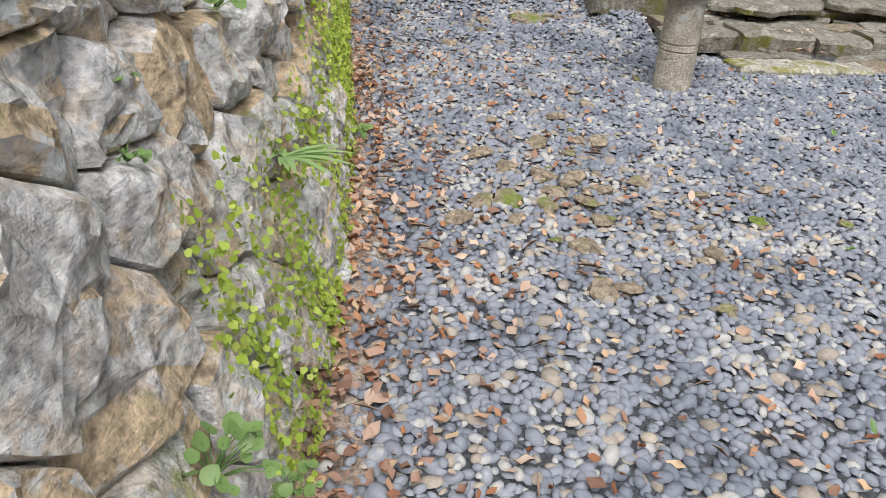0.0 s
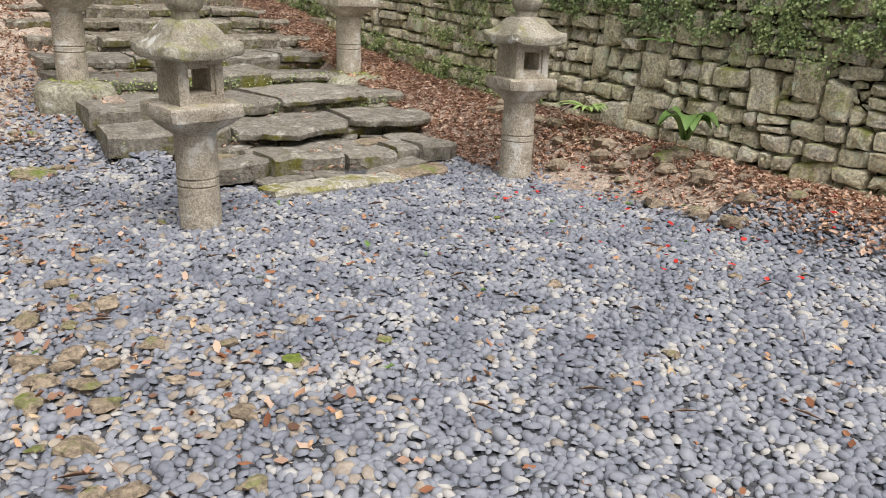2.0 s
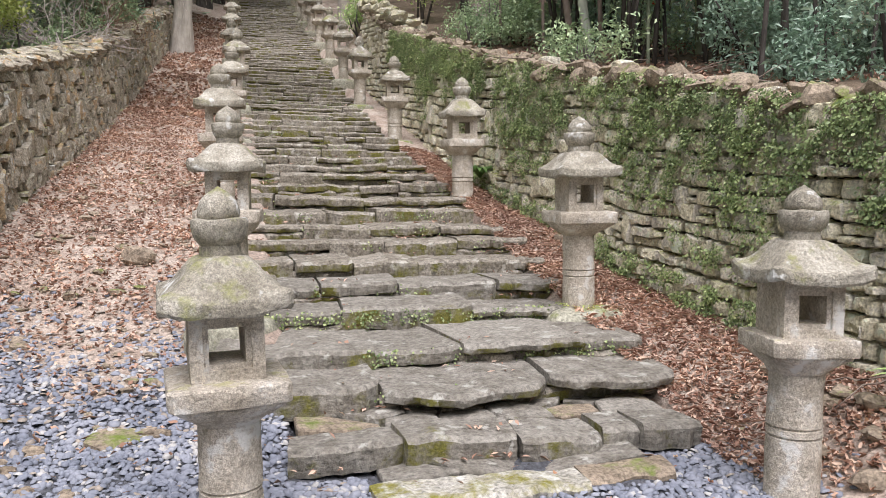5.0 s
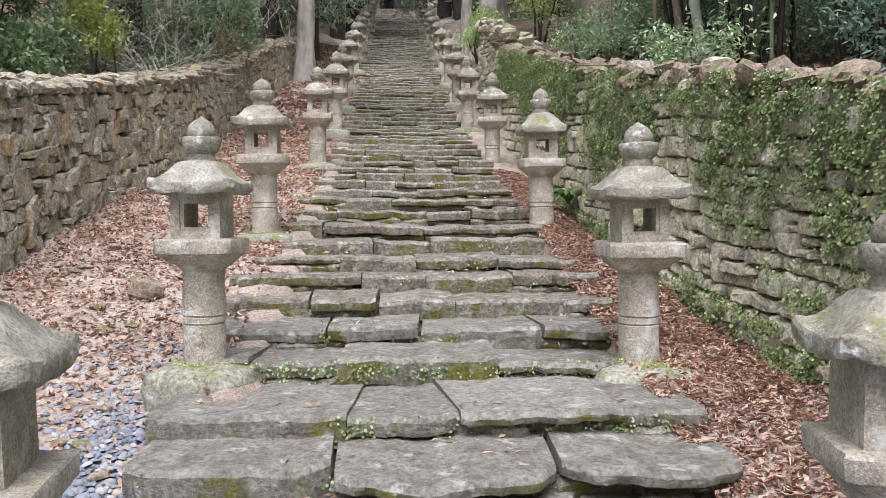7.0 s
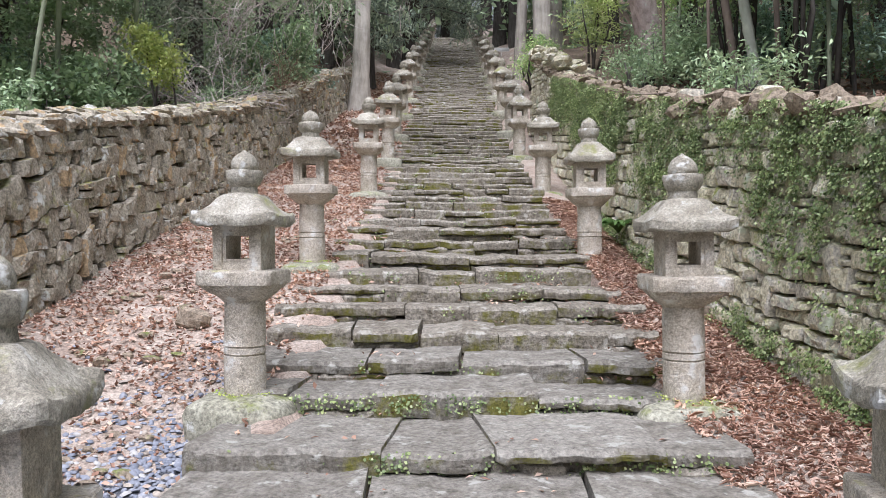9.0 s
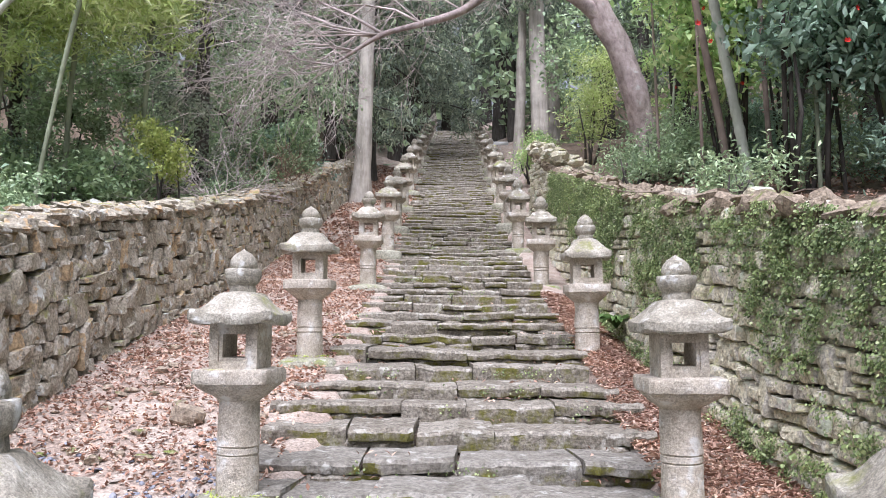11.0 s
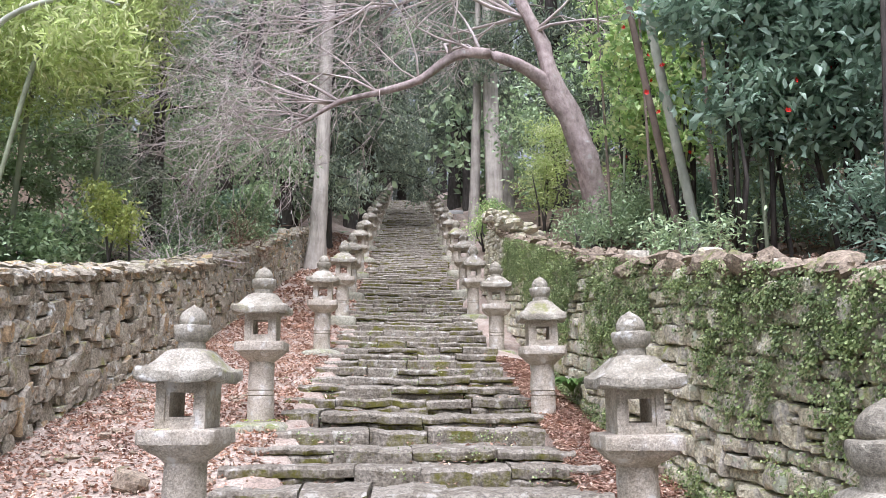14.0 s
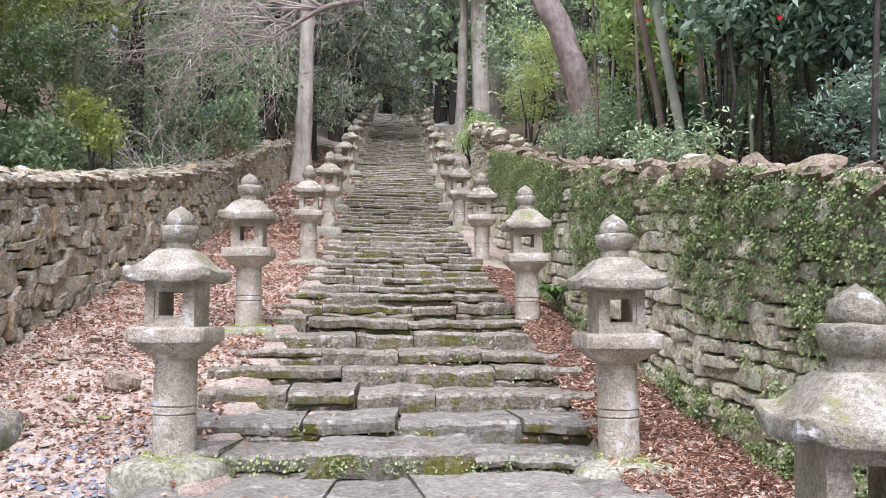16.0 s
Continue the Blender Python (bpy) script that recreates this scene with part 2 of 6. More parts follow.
M["yellow_shrub"] = leaf_mat("yellow_leaves", [(0.0, (0.25, 0.33, 0.09)), (0.5, (0.42, 0.49, 0.15)), (1.0, (0.60, 0.63, 0.26))], 0.5, 0.35)
M["conifer"] = leaf_mat("conifer_needles", [(0.0, (0.147, 0.191, 0.147)), (0.5, (0.264, 0.328, 0.241)), (1.0, (0.463, 0.524, 0.376))], 0.7, 0.15)
M["fern"] = leaf_mat("fern_leaves", [(0.0, (0.160, 0.256, 0.144)), (1.0, (0.352, 0.448, 0.288))], 0.55, 0.25)
M["plant"] = leaf_mat("plant_leaves", [(0.0, (0.142, 0.270, 0.079)), (1.0, (0.262, 0.402, 0.141))], 0.4, 0.35)
M["bark_pale"] = bark_mat("pale_bark", [(0.25, (0.24, 0.215, 0.18)), (0.5, (0.43, 0.395, 0.34)), (0.75, (0.56, 0.525, 0.46))], (9, 9, 1.2), 0.5)
M["bark_pink"] = bark_mat("pink_grey_bark", [(0.25, (0.17, 0.135, 0.125)), (0.5, (0.38, 0.31, 0.285)), (0.75, (0.54, 0.46, 0.43))], (9, 9, 6), 0.9, 0.5)
M["bark_dark"] = bark_mat("dark_bark", [(0.25, (0.03, 0.027, 0.024)), (0.5, (0.075, 0.067, 0.058)), (0.75, (0.14, 0.127, 0.112))])
M["twig"] = bark_mat("twig_bark", [(0.25, (0.46, 0.385, 0.36)), (0.6, (0.66, 0.585, 0.55)), (0.8, (0.76, 0.69, 0.66))], (9, 9, 9), 0.2)
M["dry"] = bark_mat("dry_twigs", [(0.25, (0.22, 0.13, 0.09)), (0.6, (0.36, 0.25, 0.18)), (0.8, (0.45, 0.34, 0.25))], (20, 20, 20), 0.2)
M["culm"] = bark_mat("bamboo_culm", [(0.25, (0.30, 0.33, 0.25)), (0.5, (0.47, 0.49, 0.40)), (0.75, (0.62, 0.63, 0.56))], (6, 6, 1.5), 0.1)
M["culm_brown"] = bark_mat("dead_culm", [(0.25, (0.13, 0.10, 0.08)), (0.5, (0.22, 0.175, 0.14)), (0.75, (0.32, 0.27, 0.225))], (6, 6, 1.5), 0.1)
# Darker copy of the green culm: shade of the woods mixed into the colour.
M["culm_shaded"] = bark_mat("shaded_culm", [(0.25, (0.17, 0.20, 0.12)), (0.5, (0.27, 0.30, 0.20)), (0.75, (0.36, 0.385, 0.29))], (6, 6, 1.5), 0.1)
M["white"] = bark_mat("white_board", [(0.2, (0.66, 0.66, 0.64)), (0.8, (0.82, 0.82, 0.80))], (4, 4, 4), 0.05)

# ---- lie of the land ----
FRONT = [0.34, 0.75, 1.42, 1.89, 2.70, 3.25, 3.80, 4.40, 4.85, 5.35]
TOP = [0.04, 0.14, 0.27, 0.40, 0.53, 0.66, 0.79, 0.92, 1.05, 1.18]
rs = random.Random(11)
while FRONT[-1] < 60:
    y = FRONT[-1]
    slope = 0.205 if y < 10.5 else 0.225 if y < 15 else 0.304
    rise = rs.uniform(0.12, 0.15)
    FRONT.append(y + rise / slope * rs.uniform(0.9, 1.1))
    TOP.append(TOP[-1] + rise)
PY = [-400, 0.3, 0.9] + [f + 0.25 for f in FRONT[2:]] + [400]
PZ = [0, 0, 0.02] + [z for z in TOP[2:]] + [TOP[-1] + 6]


def prof(y):
    return float(np.interp(y, PY, PZ))


def axis(y):
    return -0.2 * max(0.0, y - 3) / 57


def left_x(y):
    return float(np.interp(y, [-9, -5, -3.5, -2.4, -1, 1, 8, 18, 26], [-4.1, -3.78, -3.64, -3.53, -3.45, -3.42, -3.4, -3.4, -3.15]))


def left_batter(y):
    return float(np.interp(y, [-3, 2], [0.33, 0.10]))


def left_top(y):
    return prof(y) + float(np.interp(y, [-9, -2, 4, 6, 9, 20, 26], [1.5, 1.5, 1.48, 1.42, 1.32, 1.2, 0.8]))


def right_x(y):
    return float(np.interp(y, [-6, -1, 2, 3.4, 5.1, 6.5, 20], [2.5, 2.28, 2.2, 2.1, 2.02, 1.92, 1.85]))


def right_base(y):
    return float(np.interp(y, [-6, -1.5, 0.6, 2, 3.6, 4.6, 6.8, 9, 20], [0.15, 0.2, 0.34, 0.42, 0.62, 0.9, 1.2, 1.62, 4.4]))


def right_top(y):
    return float(np.interp(y, [-6, -1.2, -0.2, 1.6, 2.9, 4.8, 6.3, 9.1, 14.9, 19.2], [1.85, 1.85, 1.85, 2.02, 2.28, 2.62, 2.9, 3.5, 4.85, 6.1]))


def smooth01(a):
    a = min(1.0, max(0.0, a))
    return a * a * (3 - 2 * a)


def land(x, y):
    """Height of the ground at x, y."""
    n = noise.noise(Vector((x * 0.9, y * 0.9, 3.1))) * 0.05 + noise.noise(Vector((x * 3, y * 3, 7.7))) * 0.018
    mid = prof(y) - 0.02
    if x > 1.2:
        k = smooth01((x - 1.35) / 0.8)
        mid = mid * (1 - k) + right_base(y) * k if y < 19 else mid + k * 0.7
    if x < -1.2:
        mid -= 0.15 * smooth01((y - 0.9) / 0.7) * smooth01((4.6 - y) / 2.0) * smooth01((-1.2 - x) / 0.2)
    if -1.0 < x < 1.25 and y > 1.1:
        mid -= 0.16
    h = mid + n * (0.35 if y < 0.6 else 1.0)
    if y > 26:
        h += 0.28 * max(0.0, abs(x) - 1.6) * smooth01((y - 26) / 6)
    if x > right_x(y) + 0.25 and y < 26:
        up = right_top(min(y, 19.2)) + max(0, y - 19.2) * 0.3 - 0.22 + (x - right_x(y)) * 0.10 + n * 2
        k = smooth01((x - right_x(y) - 0.28) / 0.1)
        h = h * (1 - k) + up * k
    elif x < left_x(y) - 0.5 and y < 26:
        up = prof(y) + 0.25 + (left_x(y) - x) * 0.08 + n * 2
        k = smooth01((left_x(y) - 0.5 - x) / 0.3)
        h = h * (1 - k) + up * k
    return h


# ---- making things ----


def part(name, bm, material, parent=None, label="", smooth=True):
    me = bpy.data.meshes.new(name)
    bm.to_mesh(me)
    bm.free()
    return finish(name, me, material, parent, label, smooth)


def finish(name, me, material, parent=None, label="", smooth=True):
    me.materials.append(material)
    if smooth:
        me.shade_smooth()
        if smooth != True:
            me.set_sharp_from_angle(angle=radians(smooth))
    ob = new(name, me)
    if parent:
        ob.parent = parent
    if label:
        ob["label"] = label
    return ob


def mesh_np(name, verts, loops, size):
    """A mesh out of arrays: verts (n, 3), loops (m, size)."""
    me = bpy.data.meshes.new(name)
    me.vertices.add(len(verts))
    me.vertices.foreach_set("co", np.asarray(verts, dtype=np.float32).ravel())
    me.loops.add(loops.size)
    me.loops.foreach_set("vertex_index", loops.astype(np.int32).ravel())
    me.polygons.add(len(loops))
    me.polygons.foreach_set("loop_start", np.arange(0, loops.size, size, dtype=np.int32))
    me.polygons.foreach_set("loop_total", np.full(len(loops), size, dtype=np.int32))
    me.update(calc_edges=True)
    me.validate()
    return me


def empty(name, at=(0, 0, 0)):
    e = new(name)
    e.location = at
    return e


def turns(g, n):
    q = g.normal(size=(n, 4))
    q /= np.linalg.norm(q, axis=1)[:, None]
    w, x, y, z = q.T
    return np.stack([1 - 2 * (y * y + z * z), 2 * (x * y - z * w), 2 * (x * z + y * w), 2 * (x * y + z * w), 1 - 2 * (x * x + z * z), 2 * (y * z - x * w), 2 * (x * z - y * w), 2 * (y * z + x * w), 1 - 2 * (x * x + y * y)], axis=1).reshape(n, 3, 3)


def lying(g, n, tilt):
    """Turns about z with a lean of about tilt radians."""
    a, b, c = g.uniform(0, 6.283, n), g.normal(0, tilt, n), g.normal(0, tilt, n)
    R = np.zeros((n, 3, 3))
    ca, sa = np.cos(a), np.sin(a)
    R[:, 0, 0], R[:, 0, 1], R[:, 1, 0], R[:, 1, 1], R[:, 2, 2] = ca, -sa, sa, ca, 1
    T = np.zeros((n, 3, 3))
    T[:, 0, 0], T[:, 1, 1] = np.cos(b), np.cos(c)
    T[:, 0, 2], T[:, 2, 0] = np.sin(b), -np.sin(b)
    T[:, 1, 2], T[:, 2, 1], T[:, 2, 2] = -np.sin(c), np.sin(c), np.cos(b) * np.cos(c)
    return R @ T


LEAF = np.array([(0, -0.5, 0), (-0.5, 0.0, 0.12), (0, 0.5, -0.05), (0.5, 0.0, 0.12)])
LEAF_F = np.array([(0, 1, 2), (0, 2, 3)])
ROUND = np.array([(0, -0.5, 0), (-0.5, -0.1, 0.1), (-0.36, 0.36, 0.05), (0.36, 0.36, 0.05), (0.5, -0.1, 0.1)])
ROUND_F = np.array([(0, 1, 2), (0, 2, 3), (0, 3, 4)])


def strew(name, centres, R, sizes, template, faces, material, label="", category="", parent=None, kind="stuff", smooth=False):
    """One mesh of many copies of a template: sizes is (n, 3)."""
    n, k = len(centres), len(template)
    v = np.einsum("nij,nkj->nki", R, template[None] * sizes[:, None, :]) + np.asarray(centres)[:, None, :]
    f = (faces[None] + (np.arange(n) * k)[:, None, None]).reshape(-1, faces.shape[1])
    me = mesh_np(name, v.reshape(-1, 3), f, faces.shape[1])
    ob = finish(name, me, material, parent, "", smooth)
    if not parent:
        tagged(ob, label, category, kind=kind)
    return ob


def tube(points, radii, sides=8, wob=0.0, bm=None, seed=0):
    """A tapered limb along points."""
    bm = bm or bmesh.new()
    pts = [Vector(p) for p in points]
    rings = []
    side = Vector((1, 0.2, 0.1))
    for i, p in enumerate(pts):
        d = (pts[min(i + 1, len(pts) - 1)] - pts[max(i - 1, 0)]).normalized()
        u = d.cross(side).normalized() if abs(d.dot(side)) < 0.99 else d.orthogonal().normalized()
        w = d.cross(u)
        ring = []
        for s in range(sides):
            a = 6.28318 * s / sides
            q = u * math.cos(a) + w * math.sin(a)
            r = radii[i] * (1 + wob * noise.noise(p * 1.3 + q * 1.7 + Vector((seed, 0, 0))))
            ring.append(bm.verts.new(p + q * r))
        rings.append(ring)
    for a, b in zip(rings, rings[1:]):
        for s in range(sides):
            bm.faces.new((a[s], a[(s + 1) % sides], b[(s + 1) % sides], b[s]))
    bm.faces.new(rings[0][::-1])
    bm.faces.new(rings[-1])
    return bm


def curve_points(ctrl, per=5):
    """Catmull-Rom through control points (x, y, z, r)."""
    c = [np.array(p, float) for p in ctrl]
    c = [2 * c[0] - c[1]] + c + [2 * c[-1] - c[-2]]
    out = []
    for i in range(1, len(c) - 2):
        for k in range(per):
            t = k / per
            out.append(0.5 * (2 * c[i] + (c[i + 1] - c[i - 1]) * t + (2 * c[i - 1] - 5 * c[i] + 4 * c[i + 1] - c[i + 2]) * t * t + (3 * c[i] - c[i - 1] - 3 * c[i + 1] + c[i + 2]) * t ** 3))
    out.append(c[-2])
    return [tuple(p[:3]) for p in out], [max(0.002, p[3]) for p in out]


# ---- ground ----
def steps_axis(lo, hi, fine_lo, fine_hi, fine, coarse):
    a = list(np.arange(fine_lo, fine_hi, fine))
    x, s = fine_lo, fine
    while x > lo:
        s = min(s * 1.35, coarse)
        x -= s
        a.insert(0, x)
    x, s = fine_hi, fine
    a.append(x)
    while x < hi:
        s = min(s * 1.35, coarse)
        x += s
        a.append(x)
    return a


gx = steps_axis(-300, 300, -5.0, 4.0, 0.12, 60)
gy = steps_axis(-300, 320, -7.0, 20.0, 0.14, 60)
gv = np.array([(x, y, land(x, y)) for y in gy for x in gx])
nx = len(gx)
gf = np.array([(j * nx + i, j * nx + i + 1, (j + 1) * nx + i + 1, (j + 1) * nx + i) for j in range(len(gy) - 1) for i in range(nx - 1)])
ground = tagged(finish("ground", mesh_np("ground", gv, gf, 4), M["ground"]), "brown earth under leaf litter rising beside the steps", "ground", kind="structure")

# ---- pieces of walls ----


def clip(poly, p, n):
    """Keep the part of poly where (q - p) . n <= 0."""
    out = []
    for a, b in zip(poly, poly[1:] + poly[:1]):
        da, db = (a[0] - p[0]) * n[0] + (a[1] - p[1]) * n[1], (b[0] - p[0]) * n[0] + (b[1] - p[1]) * n[1]
        if da <= 0:
            out.append(a)
        if (da < 0 < db) or (db < 0 < da):
            t = da / (da - db)
            out.append((a[0] + (b[0] - a[0]) * t, a[1] + (b[1] - a[1]) * t))
    return out


def cells(u0, u1, v0, v1, w, h, r, merge, jit, low, high):
    """Irregular stone outlines that fill a rectangle."""
    pts = []
    rows = max(1, round((v1 - v0) / h))
    for j in range(rows):
        cols = max(1, round((u1 - u0) / w))
        for i in range(cols):
            if r.random() < merge:
                continue
            q = (u0 + (i + 0.5 + (0.5 if j % 2 else 0) + r.uniform(-jit, jit)) * (u1 - u0) / cols, v0 + (j + 0.5 + r.uniform(-jit, jit)) * (v1 - v0) / rows)
            if low(q[0]) - 2 * h < q[1] < high(q[0]) + 2 * h:
                pts.append(q)
    grid = {}
    for p in pts:
        grid.setdefault((int(p[0] // (2 * w)), int(p[1] // (2 * h))), []).append(p)
    out = []
    for p in pts:
        if not low(p[0]) - 0.6 * h < p[1] < high(p[0]) - 0.1 * h:
            continue
        poly = [(max(u0, p[0] - 2 * w), max(v0, p[1] - 2.2 * h)), (min(u1, p[0] + 2 * w), max(v0, p[1] - 2.2 * h)), (min(u1, p[0] + 2 * w), min(v1, p[1] + 2.2 * h)), (max(u0, p[0] - 2 * w), min(v1, p[1] + 2.2 * h))]
        ci, cj = int(p[0] // (2 * w)), int(p[1] // (2 * h))
        for a in (-1, 0, 1, -2, 2):
            for b in (-1, 0, 1, -2, 2):
                for q in grid.get((ci + a, cj + b), ()):
                    if q is p or not poly:
                        continue
                    d = (q[0] - p[0], (q[1] - p[1]) * (w / h))
                    mid = ((p[0] + q[0]) / 2, (p[1] + q[1]) / 2)
                    poly = clip(poly, mid, (d[0], d[1] * (w / h)))
        if len(poly) >= 3:
            out.append((p, poly))
    return out


def pebbly(poly, seg, gap, r, soft=0.1):
    """Outline with its edges broken up, corners rounded and pulled in by gap."""
    cx, cy = sum(p[0] for p in poly) / len(poly), sum(p[1] for p in poly) / len(poly)
    pts = []
    for a, b in zip(poly, poly[1:] + poly[:1]):
        n = max(1, round(math.dist(a, b) / seg))
        pts += [(a[0] + (b[0] - a[0]) * k / n, a[1] + (b[1] - a[1]) * k / n) for k in range(n)]
    for _ in range(1):
        pts = [tuple((1 - 2 * soft) * pts[i][k] + soft * (pts[i - 1][k] + pts[(i + 1) % len(pts)][k]) for k in (0, 1)) for i in range(len(pts))]
    out = []
    for x, y in pts:
        d = math.hypot(x - cx, y - cy) or 1
        s = max(0.3, 1 - (gap + r.uniform(-0.3, 0.5) * gap) / d)
        out.append((cx + (x - cx) * s, cy + (y - cy) * s))
    return (cx, cy), out


def stone(outline, centre, place, depth, proud, r, rough=0.012, freq=9.0, rings=((1.0, -0.016), (0.94, 0.0), (0.5, 0.004))):
    """Vertices and triangles or quads of one wall stone. place(u, v, d) gives the point d in front of the wall's face."""
    V, F = [], []
    n = len(outline)
    sx, sy = r.uniform(-0.12, 0.12), r.uniform(-0.08, 0.12)
    ox = r.uniform(-50, 50)
    for k, (s, d) in enumerate(((0.96, -depth),) + tuple(rings)):
        for u, v in outline:
            uu, vv = centre[0] + (u - centre[0]) * s, centre[1] + (v - centre[1]) * s
            e = 0.0 if k == 0 else noise.noise(Vector((uu * freq + ox, vv * freq, k * 0.2))) * rough * 1.6 + noise.noise(Vector((uu * 28 + ox, vv * 28, 1))) * rough * 0.7
            tiltd = ((u - centre[0]) * sx + (v - centre[1]) * sy) * s if k else 0
            V.append(place(uu, vv, d + (proud + e + tiltd if k else 0)))
    V.append(place(centre[0], centre[1], rings[-1][1] + 0.004 + proud))
    m = len(rings)
    for k in range(m):
        for i in range(n):
            j = (i + 1) % n
            F.append((k * n + i, k * n + j, (k + 1) * n + j, (k + 1) * n + i))
    for i in range(n):
        F.append((m * n + i, m * n + (i + 1) % n, len(V) - 1))
    return V, F


def courses(u0, u1, r, tall, wide, low, high, course_rise, jag=0.13):
    """Outlines of roughly squared blocks laid in uneven courses, some of them two courses high."""
    out, taken = [], []
    k = min(low(u0) - course_rise(u0), low(u1) - course_rise(u1)) - 0.1
    kmax = max(high(u0) - course_rise(u0), high(u1) - course_rise(u1)) + 0.1
    h, h2 = r.uniform(*tall), r.uniform(*tall)
    while k < kmax:
        u, coming = u0 + r.uniform(-0.2, 0), []
        while u < u1:
            w = r.uniform(*wide) * (1.0 if r.random() < 0.75 else 0.55)
            hit = [t for t in taken if t[0] < u + w - 0.03 and t[1] > u]
            if hit and hit[0][0] <= u + 0.09:
                u = hit[0][1]
                continue
            if hit:
                w = hit[0][0] - u
            mid, top = u + w / 2, k + h
            if r.random() < 0.16 and 0.16 < w < 0.5:
                top = k + h + h2
                coming.append((u, u + w))
            e = course_rise(mid)
            parts = [(k, top)]
            if top == k + h and h > 0.13 and r.random() < 0.22:
                m = k + h * r.uniform(0.35, 0.6)
                parts = [(k, m), (m, top)]
            for a, b in parts:
                if low(mid) - 0.08 < (a + b) / 2 + e < high(mid):
                    j = lambda s: r.uniform(-s, s)
                    q, v = jag * min(w, b - a), 1.2 * jag * (b - a)
                    eu, ev = course_rise(u), course_rise(u + w)
                    out.append(((mid, (a + b) / 2 + e), [(u + j(q), a + eu + j(v)), (u + w / 2 + j(q), a + e + j(v * 0.5)), (u + w + j(q), a + ev + j(v)), (u + w + j(q), b + ev + j(v)), (u + w / 2 + j(q), b + e + j(v * 0.6)), (u + j(q), b + eu + j(v))]))
            u += w
        taken, k, h, h2 = coming, k + h, h2, r.uniform(*tall)
    return out


def mesh_of(name, V, F):
    me = bpy.data.meshes.new(name)
    me.from_pydata(V, [], F)
    return me


def lay(pieces, name, parent, material, limit, key, rest_name):
    """The nearest pieces as objects of their own, the others joined. pieces: (key value, V, F, material)."""
    pieces.sort(key=key)
    for k, V, F, mat in pieces[:limit]:
        finish(name, mesh_of(name, V, F), mat or material, parent, "", 22)
    by = {}
    for k, V, F, mat in pieces[limit:]:
        by.setdefault((mat or material).name, []).append((V, F, mat or material))
    for group in by.values():
        AV, AF = [], []
        for V, F, mat in group:
            o = len(AV)
            AV += V
            AF += [tuple(i + o for i in f) for f in F]
        tagged(finish(rest_name, mesh_of(rest_name, AV, AF), group[0][2], parent, "", 22), kind="stuff")


def block_wall(name, ys, face, thick, low, high, label):
    """Solid core of a wall along y."""
    bm = bmesh.new()
    rows = []
    for y in ys:
        f0, f1 = face(y, low(y)), face(y, high(y))
        s = 1 if thick > 0 else -1
        rows.append([bm.verts.new(p) for p in ((f0, y, low(y)), (f1, y, high(y)), (f1 + thick, y, high(y)), (f1 + thick + 0.1 * s, y, low(y)))])
    for a, b in zip(rows, rows[1:]):
        for i in range(4):
            bm.faces.new((a[i], a[(i + 1) % 4], b[(i + 1) % 4], b[i]))
    bm.faces.new(rows[0])
    bm.faces.new(rows[-1][::-1])
    bmesh.ops.recalc_face_normals(bm, faces=bm.faces)
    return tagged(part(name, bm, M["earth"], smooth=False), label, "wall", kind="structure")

# ---- left wall ----
def left_face(y, z):
    return left_x(y) - left_batter(y) * (z - prof(y))


wall_left = block_wall("wall_west", [-9 + 0.5 * i for i in range(71)], lambda y, z: left_face(y, z) - 0.13, -0.5, lambda y: prof(y) - 0.2, lambda y: left_top(y) - 0.1, "dry-laid brown rubble stone wall beside the leafy bank")


def left_place(u, v, d):
    return (left_face(u, v) + d, u, v)


def right_face(y, z):
    return right_x(y) + 0.10 * (z - right_base(y))


r1 = random.Random(5)
left_pieces = []
for p, poly in cells(-8.5, 0.5, prof(-8.5) - 0.1, left_top(0.5) + 0.3, 0.28, 0.21, r1, 0.22, 0.38, prof, left_top):
    c, o_ = pebbly(poly, 0.04, 0.003, r1)
    V, F = stone(o_, c, left_place, 0.2, r1.uniform(-0.05, 0.06), r1, 0.03, 7.0, ((1.0, -0.05), (0.97, -0.015), (0.86, 0.0), (0.6, 0.006), (0.3, 0.008)))
    left_pieces.append((p[0], V, F, M["wall_near"]))
for lo, hi, tall, wide in ((0.5, 12.0, (0.10, 0.22), (0.13, 0.34)), (12.0, 26.0, (0.1, 0.22), (0.15, 0.36))):
    for p, poly in courses(lo, hi, r1, tall, wide, prof, left_top, lambda y: 0.75 * prof(y), 0.22):
        c, o_ = pebbly(poly, 0.06 if lo < 9 else 0.1, 0.003, r1, 0.12)
        V, F = stone(o_, c, left_place, 0.2, r1.uniform(-0.035, 0.03), r1, 0.019, 7.0, ((1.0, -0.022), (0.95, 0.0), (0.5, 0.003)))
        left_pieces.append((p[0], V, F, None))
